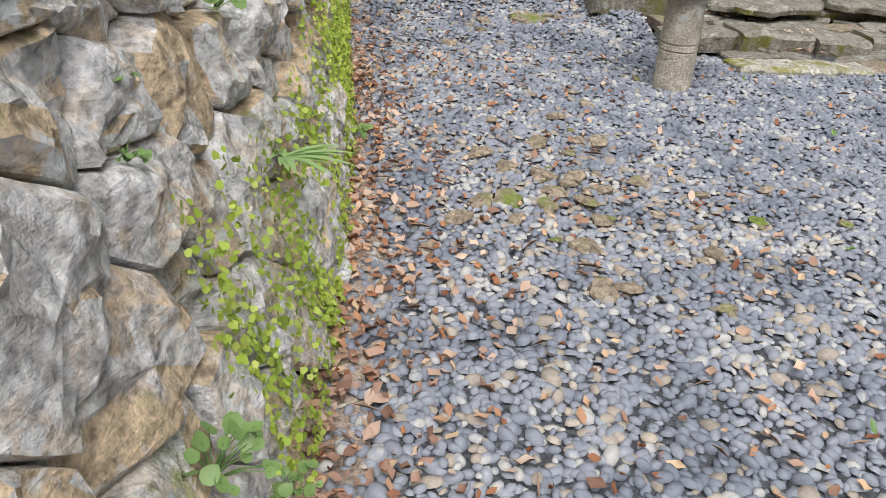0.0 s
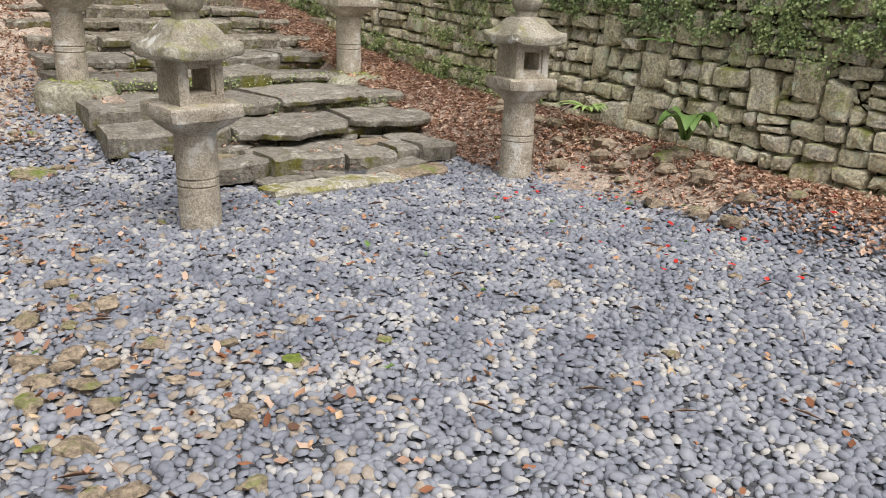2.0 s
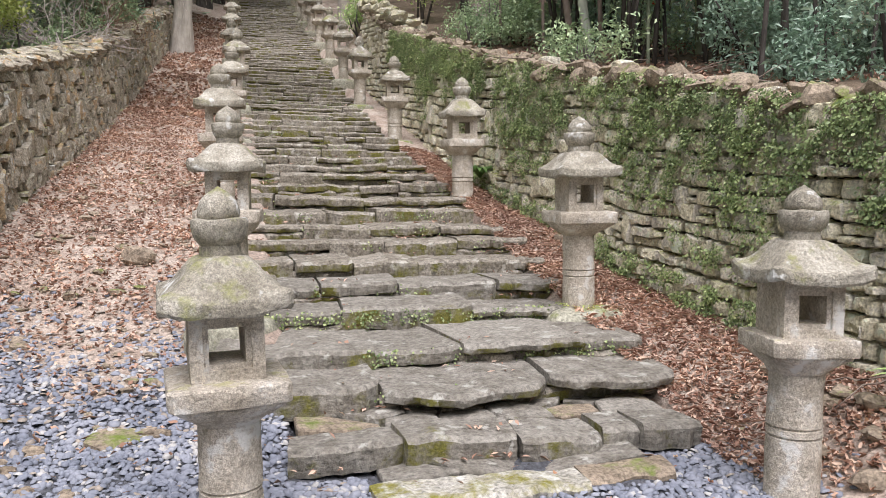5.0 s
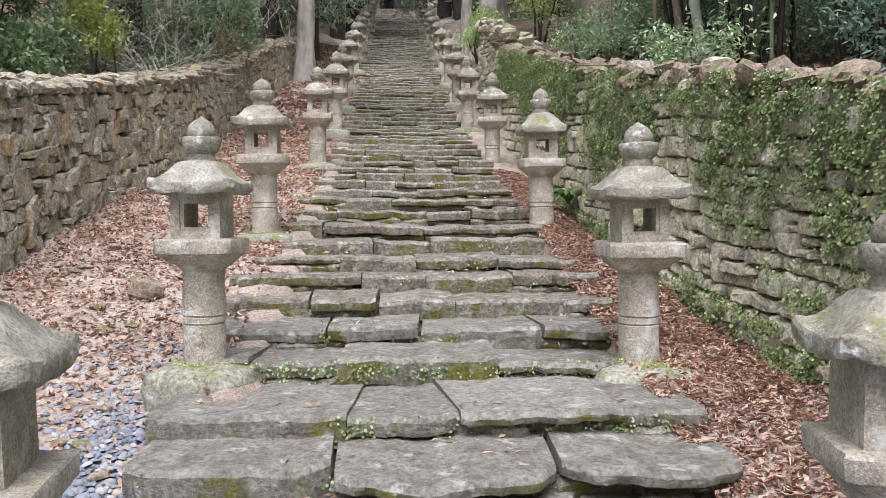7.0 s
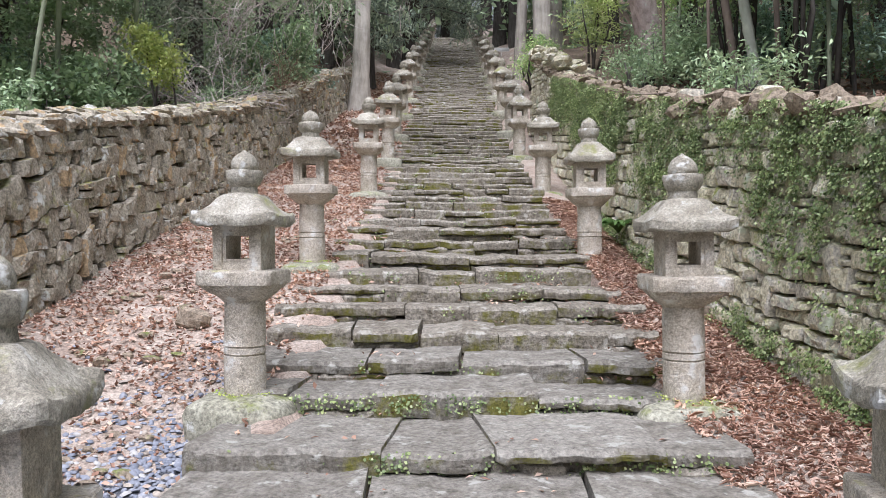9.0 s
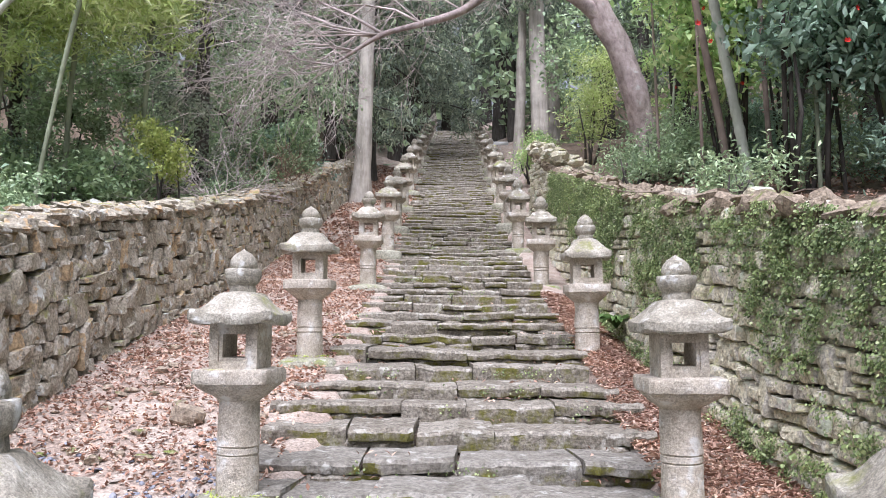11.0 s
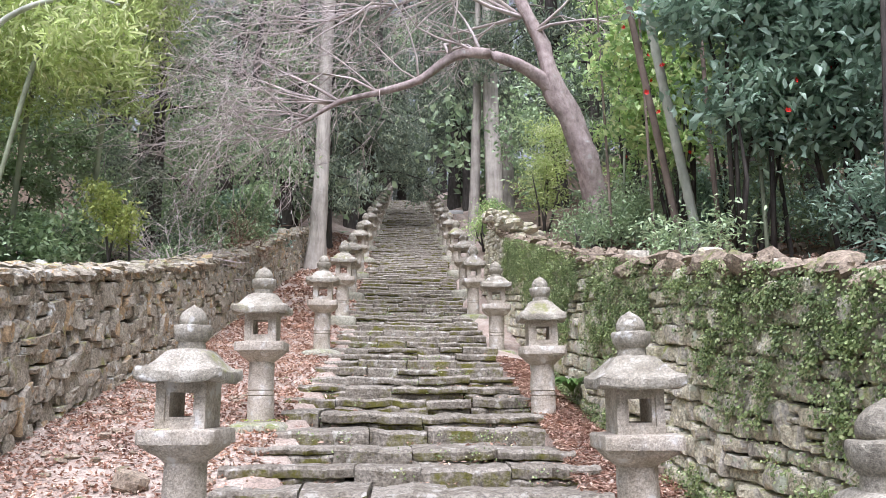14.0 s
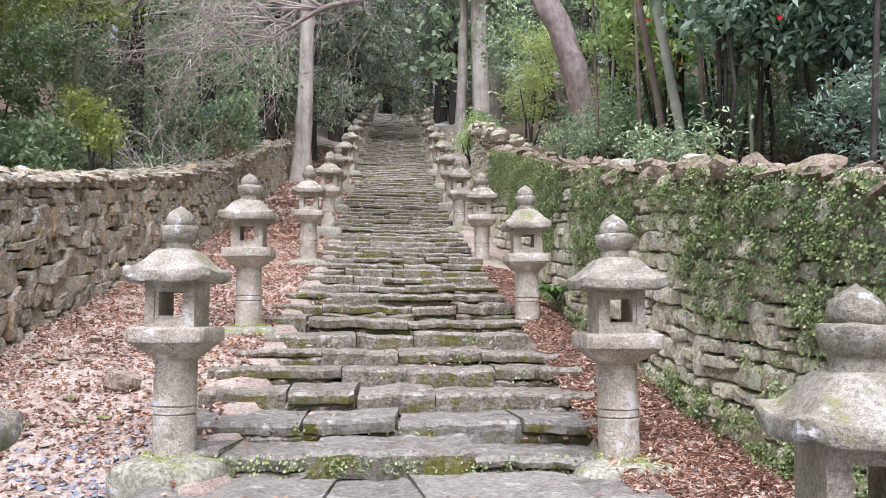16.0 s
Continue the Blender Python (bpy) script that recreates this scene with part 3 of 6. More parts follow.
# loose capping stones in three uneven courses
def boulder(r, size, sides=9, flat=0.5):
    """Vertices and faces of a rough stone about its centre, size = (x, y, z) half lengths."""
    V, F = [], []
    ox = r.uniform(-90, 90)
    levels = ((0.55, -1.0), (0.95, -0.55), (1.0, 0.1), (0.85, 0.7), (0.45, 1.0))
    for s, z in levels:
        for i in range(sides):
            a = 6.28318 * i / sides
            q = Vector((math.cos(a), math.sin(a), z))
            k = s * (1 + 0.75 * noise.noise(q * 1.2 + Vector((ox, 0, 0))))
            V.append((q.x * k * size[0], q.y * k * size[1], (z + 0.25 * noise.noise(q * 1.4 + Vector((0, ox, 0)))) * size[2]))
    V += [(0, 0, -size[2]), (0, 0, size[2] * 1.02)]
    for k in range(len(levels) - 1):
        for i in range(sides):
            j = (i + 1) % sides
            F.append((k * sides + i, k * sides + j, (k + 1) * sides + j, (k + 1) * sides + i))
    for i in range(sides):
        F.append(((i + 1) % sides, i, len(V) - 2))
        F.append((4 * sides + i, 4 * sides + (i + 1) % sides, len(V) - 1))
    return V, F


def moved(V, m):
    return [tuple(m @ Vector(p)) for p in V]


y = -8.5
while y < 26:
    for k in range(3):
        sx, sy, sz = r1.uniform(0.07, 0.14), r1.uniform(0.07, 0.16), r1.uniform(0.03, 0.06)
        V, F = boulder(r1, (sx, sy, sz), 8)
        yy = y + r1.uniform(-0.05, 0.05)
        m = pose(left_face(yy, left_top(yy)) - 0.04 - 0.21 * k + r1.uniform(-0.05, 0.03), yy, left_top(yy) - 0.05 + r1.uniform(0.0, 0.06) + 0.02 * k, r1.uniform(-14, 14), r1.uniform(-14, 14), r1.uniform(0, 360))
        left_pieces.append((y + 50, moved(V, m), F, None))
    y += r1.uniform(0.12, 0.22)
lay(left_pieces, "stone", wall_left, M["wall_left"], 300, lambda p: abs(p[0] - 4.5) if p[0] < 40 else 99, "capping_stones")

# ---- right wall ----
wall_right = block_wall("wall_east", [-6 + 0.5 * i for i in range(51)], lambda y, z: right_face(y, z) + 0.15, 0.45, lambda y: right_base(y) - 0.3, lambda y: right_top(y) - 0.12, "mossy dry-stone retaining wall with ivy over it")
right_pieces = []


def right_place(u, v, d):
    return (right_face(u, v) - d, u, v)


def right_mid(y):
    return right_base(y) * 0.6 + right_top(y) * 0.4



def course_rise(y):
    """How far the courses have climbed at y: they follow half of the slope."""
    return 0.5 * right_base(y)


r5 = random.Random(77)
for lo, hi, tall, wide in ((-5.5, 7.0, (0.085, 0.18), (0.12, 0.33)), (7.0, 19.3, (0.1, 0.18), (0.14, 0.36))):
    for p, poly in courses(lo, hi, r5, tall, wide, right_base, right_top, course_rise):
        c, o_ = pebbly(poly, 0.05 if lo < 0 else 0.1, 0.010, r5, 0.17)
        V, F = stone(o_[::-1], c, right_place, 0.2, r5.uniform(-0.045, 0.03), r5, 0.016, 7.0, ((1.0, -0.06), (0.95, -0.014), (0.84, 0.0), (0.45, 0.006)))
        right_pieces.append((p[0], V, F, None))
for p, poly in cells(-3.5, 7.0, 0.0, right_top(7.0), 0.10, 0.065, r1, 0.1, 0.4, right_base, right_top):
    c, o = pebbly(poly, 0.07, 0.004, r1)
    V, F = stone(o[::-1], c, right_place, 0.1, r1.uniform(-0.11, -0.07), r1, 0.01, 9.0, ((1.0, -0.012), (0.7, 0.0)))
    right_pieces.append((p[0] + 60, V, F, None))
y = -5.5
while y < 19.3:
    for k in range(2):
        big = r1.random() < 0.25
        sx, sy, sz = r1.uniform(0.05, 0.13), r1.uniform(0.06, 0.22 if big else 0.12), r1.uniform(0.025, 0.1 if big else 0.05)
        V, F = boulder(r1, (sx, sy, sz), 9)
        m = pose(right_face(y, right_top(y)) + 0.05 + 0.22 * k + r1.uniform(-0.05, 0.06), y + r1.uniform(-0.05, 0.05), right_top(y) + r1.uniform(-0.06, 0.06), r1.uniform(-30, 30), r1.uniform(-30, 30), r1.uniform(0, 360))
        right_pieces.append((y + 50, moved(V, m), F, M["rubble"]))
    y += r1.uniform(0.06, 0.2)
# heap where the wall breaks off
for i in range(90):
    V, F = boulder(r1, (r1.uniform(0.08, 0.2), r1.uniform(0.08, 0.22), r1.uniform(0.04, 0.1)), 8)
    yy = r1.uniform(15.0, 19.8)
    xx = right_x(yy) + 0.2 + abs(r1.gauss(0, 0.45))
    z = right_top(min(yy, 19.2)) + 0.32 - 0.42 * max(0.0, xx - right_x(yy) - 0.35) + r1.uniform(-0.2, 0.05)
    right_pieces.append((yy + 50, moved(V, pose(xx, yy, z, r1.uniform(-25, 25), r1.uniform(-25, 25), r1.uniform(0, 360))), F, None))
lay(right_pieces, "stone", wall_right, M["wall_right"], 300, lambda p: abs(p[0] - 1.5) if p[0] < 40 else 99, "rubble_fill")

# ---- steps ----
bm = bmesh.new()
left_row, right_row = [], []
for i, (f, z) in enumerate(zip(FRONT, TOP)):
    if i < 2:
        continue
    half = 1.2 if i < 3 else 1.34 if i < 9 else 1.1
    zz = TOP[i - 1] - 0.06 if i else -0.05
    for yy, zz in ((f + 0.10, zz), (f + 0.10, z - 0.05)):
        left_row.append(bm.verts.new((axis(f) - half, yy, zz)))
        right_row.append(bm.verts.new((axis(f) + half, yy, zz)))
for i in range(len(left_row) - 1):
    bm.faces.new((left_row[i], right_row[i], right_row[i + 1], left_row[i + 1]))
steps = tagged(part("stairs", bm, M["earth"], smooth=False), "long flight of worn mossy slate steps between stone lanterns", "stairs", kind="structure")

slab_pieces = []


def slab(x0, x1, y0, y1, top, thick, r, seg, skew0=0.0, skew1=0.0, belly=None):
    """A worn step slab with a ragged front, slightly uneven on top."""
    nxs = max(3, round((x1 - x0) / seg))
    ox = r.uniform(-99, 99)
    cols = []
    tilt_x, tilt_y = r.uniform(-0.012, 0.012), r.uniform(-0.01, 0.02)
    V, F = [], []
    bow = r.uniform(0.0, 0.035)
    if belly is not None:
        bow = belly
    for i in range(nxs + 1):
        t = i / nxs
        x = x0 + (x1 - x0) * t
        end = 0.012 * (1 - min(1.0, min(t, 1 - t) * (x1 - x0) / 0.05)) ** 2
        fy = y0 + end - bow * (4 * t * (1 - t)) ** 0.7 + 0.05 * noise.noise(Vector((x * 5 + ox, top * 3, 0))) + 0.028 * noise.noise(Vector((x * 17 + ox, 0, 5))) + 0.014 * noise.noise(Vector((x * 43 + ox, 3, 5)))
        zt = top + tilt_x * (t - 0.5) * 2 + 0.02 * noise.noise(Vector((x * 4 + ox, 1, 1))) + 0.012 * noise.noise(Vector((x * 17 + ox, 2, 1)))
        und = 0.035 * noise.noise(Vector((x * 11 + ox, 9, 2)))
        pts = ((fy + 0.05, zt - thick), (fy + 0.01 + und, zt - thick + 0.01 + und * 0.3), (fy + und * 0.6, zt - thick * 0.55), (fy - 0.002, zt - 0.026 + und * 0.25), (fy + 0.03, zt), ((fy * 0.5 + y1 * 0.5), zt + tilt_y + 0.01 * noise.noise(Vector((x * 5 + ox, 4, 3)))), (y1, zt + tilt_y * 1.5 - 0.004), (y1, zt - thick))
        sk = skew0 * (1 - t) + skew1 * t
        V += [(x + 0.01 * noise.noise(Vector((ox, k * 3.3, i))) + sk * (a - y0 - 0.1), a, b) for k, (a, b) in enumerate(pts)]
    k = 8
    for i in range(nxs):
        for j in range(k):
            a, b = i * k + j, i * k + (j + 1) % k
            F.append((a, b, b + k, a + k))
    F.append(tuple(range(k))[::-1])
    F.append(tuple(nxs * k + j for j in range(k)))
    return V, [f[::-1] for f in F]


r2 = random.Random(21)
BELLY = {0: (0.02, 0.0), 1: (0.02, 0.0, 0.03, 0.0, 0.02), 2: (0.10, 0.21, 0.12)}
CUTS = {0: (-0.66, 0.37, 0.86), 1: (-1.03, -0.45, 0.155, 0.64, 0.86, 1.22), 2: (-1.40, -0.47, 0.58, 1.44), 3: (-1.42, -0.42, 0.14, 1.0, 1.44), 4: (-1.45, -1.05, -0.53, 0.45, 1.42), 5: (-1.44, -0.65, 0.0, 0.81, 1.42), 6: (-1.44, -0.82, -0.3, 0.27, 1.06, 1.46), 7: (-1.5, -0.45, 0.07, 0.78, 1.5)}
for i, (f, top) in enumerate(zip(FRONT, TOP)):
    half = [0.78, 1.22, 1.36, 1.40][i] if i < 4 else 1.43 if i < 9 else r2.uniform(1.24, 1.34)
    mid = axis(f) + ([0.35, 0.15, 0.05, 0.0][i] if i < 4 else 0)
    back = (FRONT[i + 1] if i + 1 < len(FRONT) else f + 0.5) + 0.12
    near = f < 16
    cuts = [-half + r2.uniform(-0.05, 0.05)]
    while cuts[-1] < half - 0.35:
        cuts.append(cuts[-1] + (r2.uniform(0.35, 1.0) if i < 12 else r2.uniform(0.35, 0.9)))
    cuts[-1] = half + r2.uniform(-0.06, 0.06)
    if i in CUTS:
        cuts = [c - mid for c in CUTS[i]]
    drop = top - (TOP[i - 1] if i else 0.0)
    skews = [r2.uniform(-0.12, 0.12) for c in cuts]
    for q, (a, b) in enumerate(zip(cuts, cuts[1:])):
        lift = r2.uniform(-0.022, 0.018)
        thin = i in (2, 3) and q > 0 or r2.random() < 0.62 and i > 3
        th = drop * r2.uniform(0.5, 0.85) if thin else drop + 0.05
        g = 0.003 if r2.random() < 0.8 else 0.02
        V, F = slab(mid + a + g, mid + b - g, f + r2.uniform(-0.05, 0.045), f + 0.33 if i == 1 else f + 0.22 if i == 0 else back, top + lift, th, r2, 0.045 if f < 7 else 0.09 if near else 0.2, skews[q], skews[q + 1], BELLY.get(i, (None,) * 9)[q])
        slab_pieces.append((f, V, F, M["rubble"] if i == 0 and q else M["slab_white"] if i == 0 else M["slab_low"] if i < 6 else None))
        if thin:
            x = a + g
            while x < b - 0.1:
                x2 = min(b - g, x + r2.uniform(0.14, 0.4))
                V, F = slab(mid + x - 0.02, mid + x2 + 0.02, f + r2.uniform(0.015, 0.05), f + 0.3, top + lift - th + 0.004, drop - th + 0.05, r2, 0.1)
                slab_pieces.append((f + 0.5, V, F, None))
                x = x2 + 0.005
# irregular flags behind the front slabs of the two lowest steps
for x0, x1, y0, y1, z in ((-0.98, 1.2, 1.09, 1.58, 0.135), (-0.6, 0.8, 0.57, 0.86, 0.03)):
    for p, poly in cells(x0, x1, y0, y1, 0.34, 0.24, r2, 0.1, 0.38, lambda x: y0, lambda x: y1 + 0.1):
        c, o_ = pebbly(poly, 0.07, 0.008, r2, 0.1)
        V, F = stone(o_, c, lambda u, v, d: (u, v, z + d), 0.08, r2.uniform(-0.014, 0.008), r2, 0.004, 6.0, ((1.0, -0.012), (0.96, 0.0), (0.5, 0.002)))
        slab_pieces.append((0.8, V, F, M["slab_low"] if r2.random() < 0.7 else M["rubble"]))
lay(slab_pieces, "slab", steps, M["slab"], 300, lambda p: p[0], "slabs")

# ---- stone lanterns ----


def roughen(bm, amount, scale=9.0, seed=0.0):
    bm.normal_update()
    for v in bm.verts:
        v.co += v.normal * (noise.noise(v.co * scale + Vector((seed, 0, 0))) * amount + noise.noise(v.co * scale * 3.2 + Vector((0, seed, 0))) * amount * 0.45)


def rings_bm(rows, sides=32):
    """Loft: rows of (half size, z, squareness 0..1, corner lift)."""
    bm = bmesh.new()
    prev = None
    for half, z, sq, lift in rows:
        ring = []
        for s in range(sides):
            a = 6.28318 * (s + 0.5) / sides
            c, n = math.cos(a), math.sin(a)
            q = half / max(abs(c), abs(n))
            rad = half * (1 - sq) + q * sq
            rad = min(rad, half * 1.37)
            k = (max(0.0, q / half - 1) / 0.414) ** 2
            ring.append(bm.verts.new((c * rad, n * rad, z + lift * k)))
        if prev:
            for s in range(sides):
                bm.faces.new((prev[s], prev[(s + 1) % sides], ring[(s + 1) % sides], ring[s]))
        else:
            bm.faces.new(ring[::-1])
        prev = ring
    bm.faces.new(prev)
    return bm


def box(bm, x0, y0, z0, x1, y1, z1):
    v = [bm.verts.new(p) for p in ((x0, y0, z0), (x1, y0, z0), (x1, y1, z0), (x0, y1, z0), (x0, y0, z1), (x1, y0, z1), (x1, y1, z1), (x0, y1, z1))]
    for f in ((3, 2, 1, 0), (4, 5, 6, 7), (0, 1, 5, 4), (1, 2, 6, 5), (2, 3, 7, 6), (3, 0, 4, 7)):
        bm.faces.new([v[i] for i in f])


def firebox_bm(half, height, win):
    """A block with a square hole from front to back, each mouth set in a shallow recess."""
    bm = bmesh.new()
    zm, wo = height * 0.5, win / 2 + 0.022
    x = [-half, -wo, -win / 2, win / 2, wo, half]
    y = [-half, -half + 0.016, half - 0.016, half]
    z = [0, zm - wo, zm - win / 2, zm + win / 2, zm + wo, height]
    grid = {}

    def vert(i, j, k):
        key = (i, j, k)
        if key not in grid:
            grid[key] = bm.verts.new((x[i], y[j], z[k]))
        return grid[key]

    def solid(i, j, k):
        if not (0 <= i < 5 and 0 <= j < 3 and 0 <= k < 5) or (i == 2 and k == 2):
            return False
        return not (j != 1 and 1 <= i <= 3 and 1 <= k <= 3)

    sides = (((-1, 0, 0), ((0, 0, 0), (0, 0, 1), (0, 1, 1), (0, 1, 0))), ((1, 0, 0), ((1, 0, 0), (1, 1, 0), (1, 1, 1), (1, 0, 1))), ((0, -1, 0), ((0, 0, 0), (1, 0, 0), (1, 0, 1), (0, 0, 1))), ((0, 1, 0), ((0, 1, 0), (0, 1, 1), (1, 1, 1), (1, 1, 0))), ((0, 0, -1), ((0, 0, 0), (0, 1, 0), (1, 1, 0), (1, 0, 0))), ((0, 0, 1), ((0, 0, 1), (1, 0, 1), (1, 1, 1), (0, 1, 1))))
    for i, j, k in itertools.product(range(5), range(3), range(5)):
        if not solid(i, j, k):
            continue
        for d, f in sides:
            if not solid(i + d[0], j + d[1], k + d[2]):
                bm.faces.new([vert(i + p, j + q, k + t) for p, q, t in f])
    bmesh.ops.bevel(bm, geom=[e for e in bm.edges if e.is_manifold and e.calc_face_angle(0) > 0.5], offset=0.005, segments=2, affect="EDGES")
    bmesh.ops.subdivide_edges(bm, edges=[e for e in bm.edges if e.calc_length() > 0.05], cuts=2, use_grid_fill=True)
    return bm


def lantern(seed, base=True, broad_base=False):
    """A stone lantern about 1.48 m high above its base stone; its foot is at z = 0."""
    r = random.Random(seed)
    root = empty("stone_lantern")
    k = lambda a: a * r.uniform(0.96, 1.04)
    if base:
        bm = rings_bm([(0.26, -0.30, 0.6, 0), (0.285, -0.17, 0.75, 0), (0.285, -0.07, 0.75, 0), (0.27, -0.03, 0.7, 0), (0.235, -0.008, 0.6, 0), (0.13, 0.004, 0.1, 0)], 32)
        if broad_base:
            for v in bm.verts:
                v.co.x *= 1.12
                v.co.y *= 1.05
                v.co.z *= 1.3
        roughen(bm, 0.022, 5, seed)
        part("base_stone", bm, M["base"], root, "rough mossy base stone", 40)
    pr = k(0.125)
    rows = [(pr * 1.04, -0.28 if not base else -0.03, 0, 0)]
    for j in range(12):
        z = 0.01 + 0.575 * j / 11
        rows.append((pr * (1.03 - 0.04 * j / 11), z, 0, 0))
    for z in (0.245, 0.292):
        rows += [(pr * 1.02, z - 0.008, 0, 0), (pr * 0.95, z - 0.002, 0, 0), (pr * 0.95, z + 0.002, 0, 0), (pr * 1.035, z + 0.008, 0, 0)]
    rows.sort(key=lambda q: q[1])
    bm = rings_bm(rows, 32)
    roughen(bm, 0.006, 12, seed)
    part("pillar", bm, M["lantern"], root, "", 35)
    ph = k(0.225)
    bm = rings_bm([(pr * 0.98, 0.56, 0, 0), (pr * 1.12, 0.575, 0.05, 0), (ph * 0.72, 0.60, 0.3, 0), (ph * 0.84, 0.625, 0.6, 0), (ph * 0.92, 0.65, 0.85, 0), (ph * 0.93, 0.662, 0.93, 0), (ph * 0.99, 0.666, 0.98, 0), (ph, 0.674, 0.98, 0), (ph, 0.738, 0.98, 0), (ph * 0.98, 0.748, 0.97, 0), (ph * 0.7, 0.753, 0.9, 0)], 64)
    for v in bm.verts:
        if 0.58 < v.co.z < 0.64:
            a = math.atan2(v.co.y, v.co.x)
            f = 1 + 0.05 * (abs(math.sin(4 * a)) - 0.55)
            v.co.x, v.co.y = v.co.x * f, v.co.y * f
    roughen(bm, 0.008, 16, seed + 3)
    part("platform", bm, M["lantern"], root, "square platform on a carved lotus bowl", 28)
    bm = firebox_bm(k(0.146), 0.272, 0.138)
    bmesh.ops.translate(bm, vec=(0, 0, 0.75), verts=bm.verts)
    roughen(bm, 0.004, 14, seed + 4)
    part("firebox", bm, M["lantern"], root, "firebox open through front and back", 30)
    rh, lift = k(0.252), r.uniform(0.022, 0.042)
    t = r.uniform(0.92, 1.08)
    rows = [(0.12, 1.028, 0.8, 0), (rh * 0.88, 1.012, 0.95, lift * 0.6), (rh * 0.975, 1.01, 0.97, lift), (rh, 1.022, 0.97, lift), (rh, 1.066, 0.97, lift), (rh * 0.975, 1.078, 0.96, lift * 0.95), (rh * 0.88, 1.01 + 0.083 * t, 0.93, lift * 0.55), (rh * 0.78, 1.01 + 0.105 * t, 0.88, lift * 0.25), (rh * 0.68, 1.01 + 0.135 * t, 0.82, 0.004), (rh * 0.58, 1.01 + 0.168 * t, 0.75, 0), (rh * 0.49, 1.01 + 0.196 * t, 0.65, 0), (rh * 0.40, 1.01 + 0.21 * t, 0.5, 0), (rh * 0.2, 1.01 + 0.214 * t, 0.2, 0)]
    bm = rings_bm(rows, 64)
    roughen(bm, 0.011, 8, seed + 5)
    part("roof", bm, M["lantern_top"], root, "square swept roof with lichen", 30)
    z0 = 1.0 + 0.214 * t
    fr = k(0.111)
    bm = rings_bm([(fr * a, z0 + b, 0, 0) for a, b in ((0.76, 0.0), (0.74, 0.03), (0.72, 0.048), (0.78, 0.056), (0.9, 0.07), (0.99, 0.095), (1.03, 0.12), (1.02, 0.142), (0.97, 0.15), (0.7, 0.153))], 32)
    roughen(bm, 0.005, 14, seed + 6)
    part("finial_bowl", bm, M["lantern_top"], root, "wide bowl under the jewel", 35)
    bm = rings_bm([(fr * a, z0 + b, 0, 0) for a, b in ((0.62, 0.146), (0.74, 0.155), (0.77, 0.175), (0.74, 0.2), (0.64, 0.222), (0.46, 0.243), (0.25, 0.258), (0.1, 0.268), (0.03, 0.276))], 32)
    roughen(bm, 0.004, 14, seed + 7)
    part("finial", bm, M["lantern_top"], root, "rounded jewel with a blunt tip")
    return tagged(root, "weathered granite stone lantern with an open firebox", "stone lantern", "stone lanterns lining the steps")


kinds = [lantern(s, True, s < 10) for s in (3, 8, 14, 27)]
bare = lantern(40, base=False)
bare2 = lantern(52, base=False)
bare.matrix_basis = pose(-1.285, -0.01, 0.0, 0.6, -1.6, 6) @ Matrix.Scale(0.96, 4)
bare2.matrix_basis = pose(1.29, 0.08, 0.04, -0.5, 0.6, -10) @ Matrix.Scale(0.95, 4)
tagged(bare, "pale granite lantern sunk in the gravel, lichen on its roof")
tagged(bare2, "granite lantern sunk in the gravel near the wall")
spots = [(-1.32, 2.73, 0.52), (1.335, 2.76, 0.50), (-1.43, 5.75, 1.23), (1.375, 6.42, 1.25), (-1.36, 10.38, 2.18), (1.39, 11.05, 2.225), (-1.31, 13.4, 3.0), (1.31, 14.85, 3.2)]
y = 17.2
while y < 59:
    spots += [(axis(y) - 1.36, y, prof(y) + 0.13), (axis(y) + 1.36, y + 0.6, prof(y + 0.6) + 0.13)]
    y += 3.1
r3 = random.Random(9)
for i, (x, y, z) in enumerate(spots):
    m = pose(x, y, z, r3.uniform(-1, 1), r3.uniform(-1, 1), r3.uniform(-6, 6))
    if i < 4:
        kinds[i].matrix_basis = m
    else:
        copy_thing(kinds[i % 4], m)

# ---- gravel ----
g = np.random.default_rng(4)


def gravelly(x, y):
    """How much gravel lies at x, y, from 0 to 1."""
    if x < left_x(y) + 0.03 or x > right_x(y) - 0.2:
        return 0.0
    n = noise.noise(Vector((x * 1.1, y * 1.1, 0)))
    if x < -1.3:
        return smooth01((3.9 + n * 1.2 - y) / 2.4) * smooth01((x - left_x(y)) / 0.35 + 0.2)
    if x > 1.25:
        return smooth01((1.3 + n * 0.5 - y) / 0.7) * smooth01((right_x(y) - 0.5 + n * 0.3 - x) / 0.4) if y > -1.6 else smooth01((right_x(y) - 0.25 - x) / 0.3)
    return 1.0 if y < 1.5 else 0.0


bed = [0] * len(gf)
cents = gv[gf].mean(axis=1)
for i, (x, y, z) in enumerate(cents):
    if -14 < y < 3.2 and -5 < x < 3 and gravelly(x, y) > 0.8:
        bed[i] = 1
    elif x > right_x(y) + 1.2 or x < left_x(y) - 1.2:
        bed[i] = 2
M["bed"] = stone_mat("gravel_bed", [(0.0, (0.035, 0.036, 0.04)), (0.5, (0.085, 0.09, 0.10)), (1.0, (0.16, 0.165, 0.185))], grain=35, blotch=18, vary=0.0, bumps=1.0)
ground.data.materials.append(M["bed"])
# Ground beyond the walls, with the thicket's shade put into its brown.
M["floor"] = stone_mat("shaded_forest_floor", [(0.0, (0.04, 0.03, 0.02)), (0.5, (0.10, 0.075, 0.05)), (1.0, (0.2, 0.15, 0.105))], grain=30, blotch=2, vary=0.0, bumps=1.0)
ground.data.materials.append(M["floor"])
ground.data.polygons.foreach_set("material_index", bed)

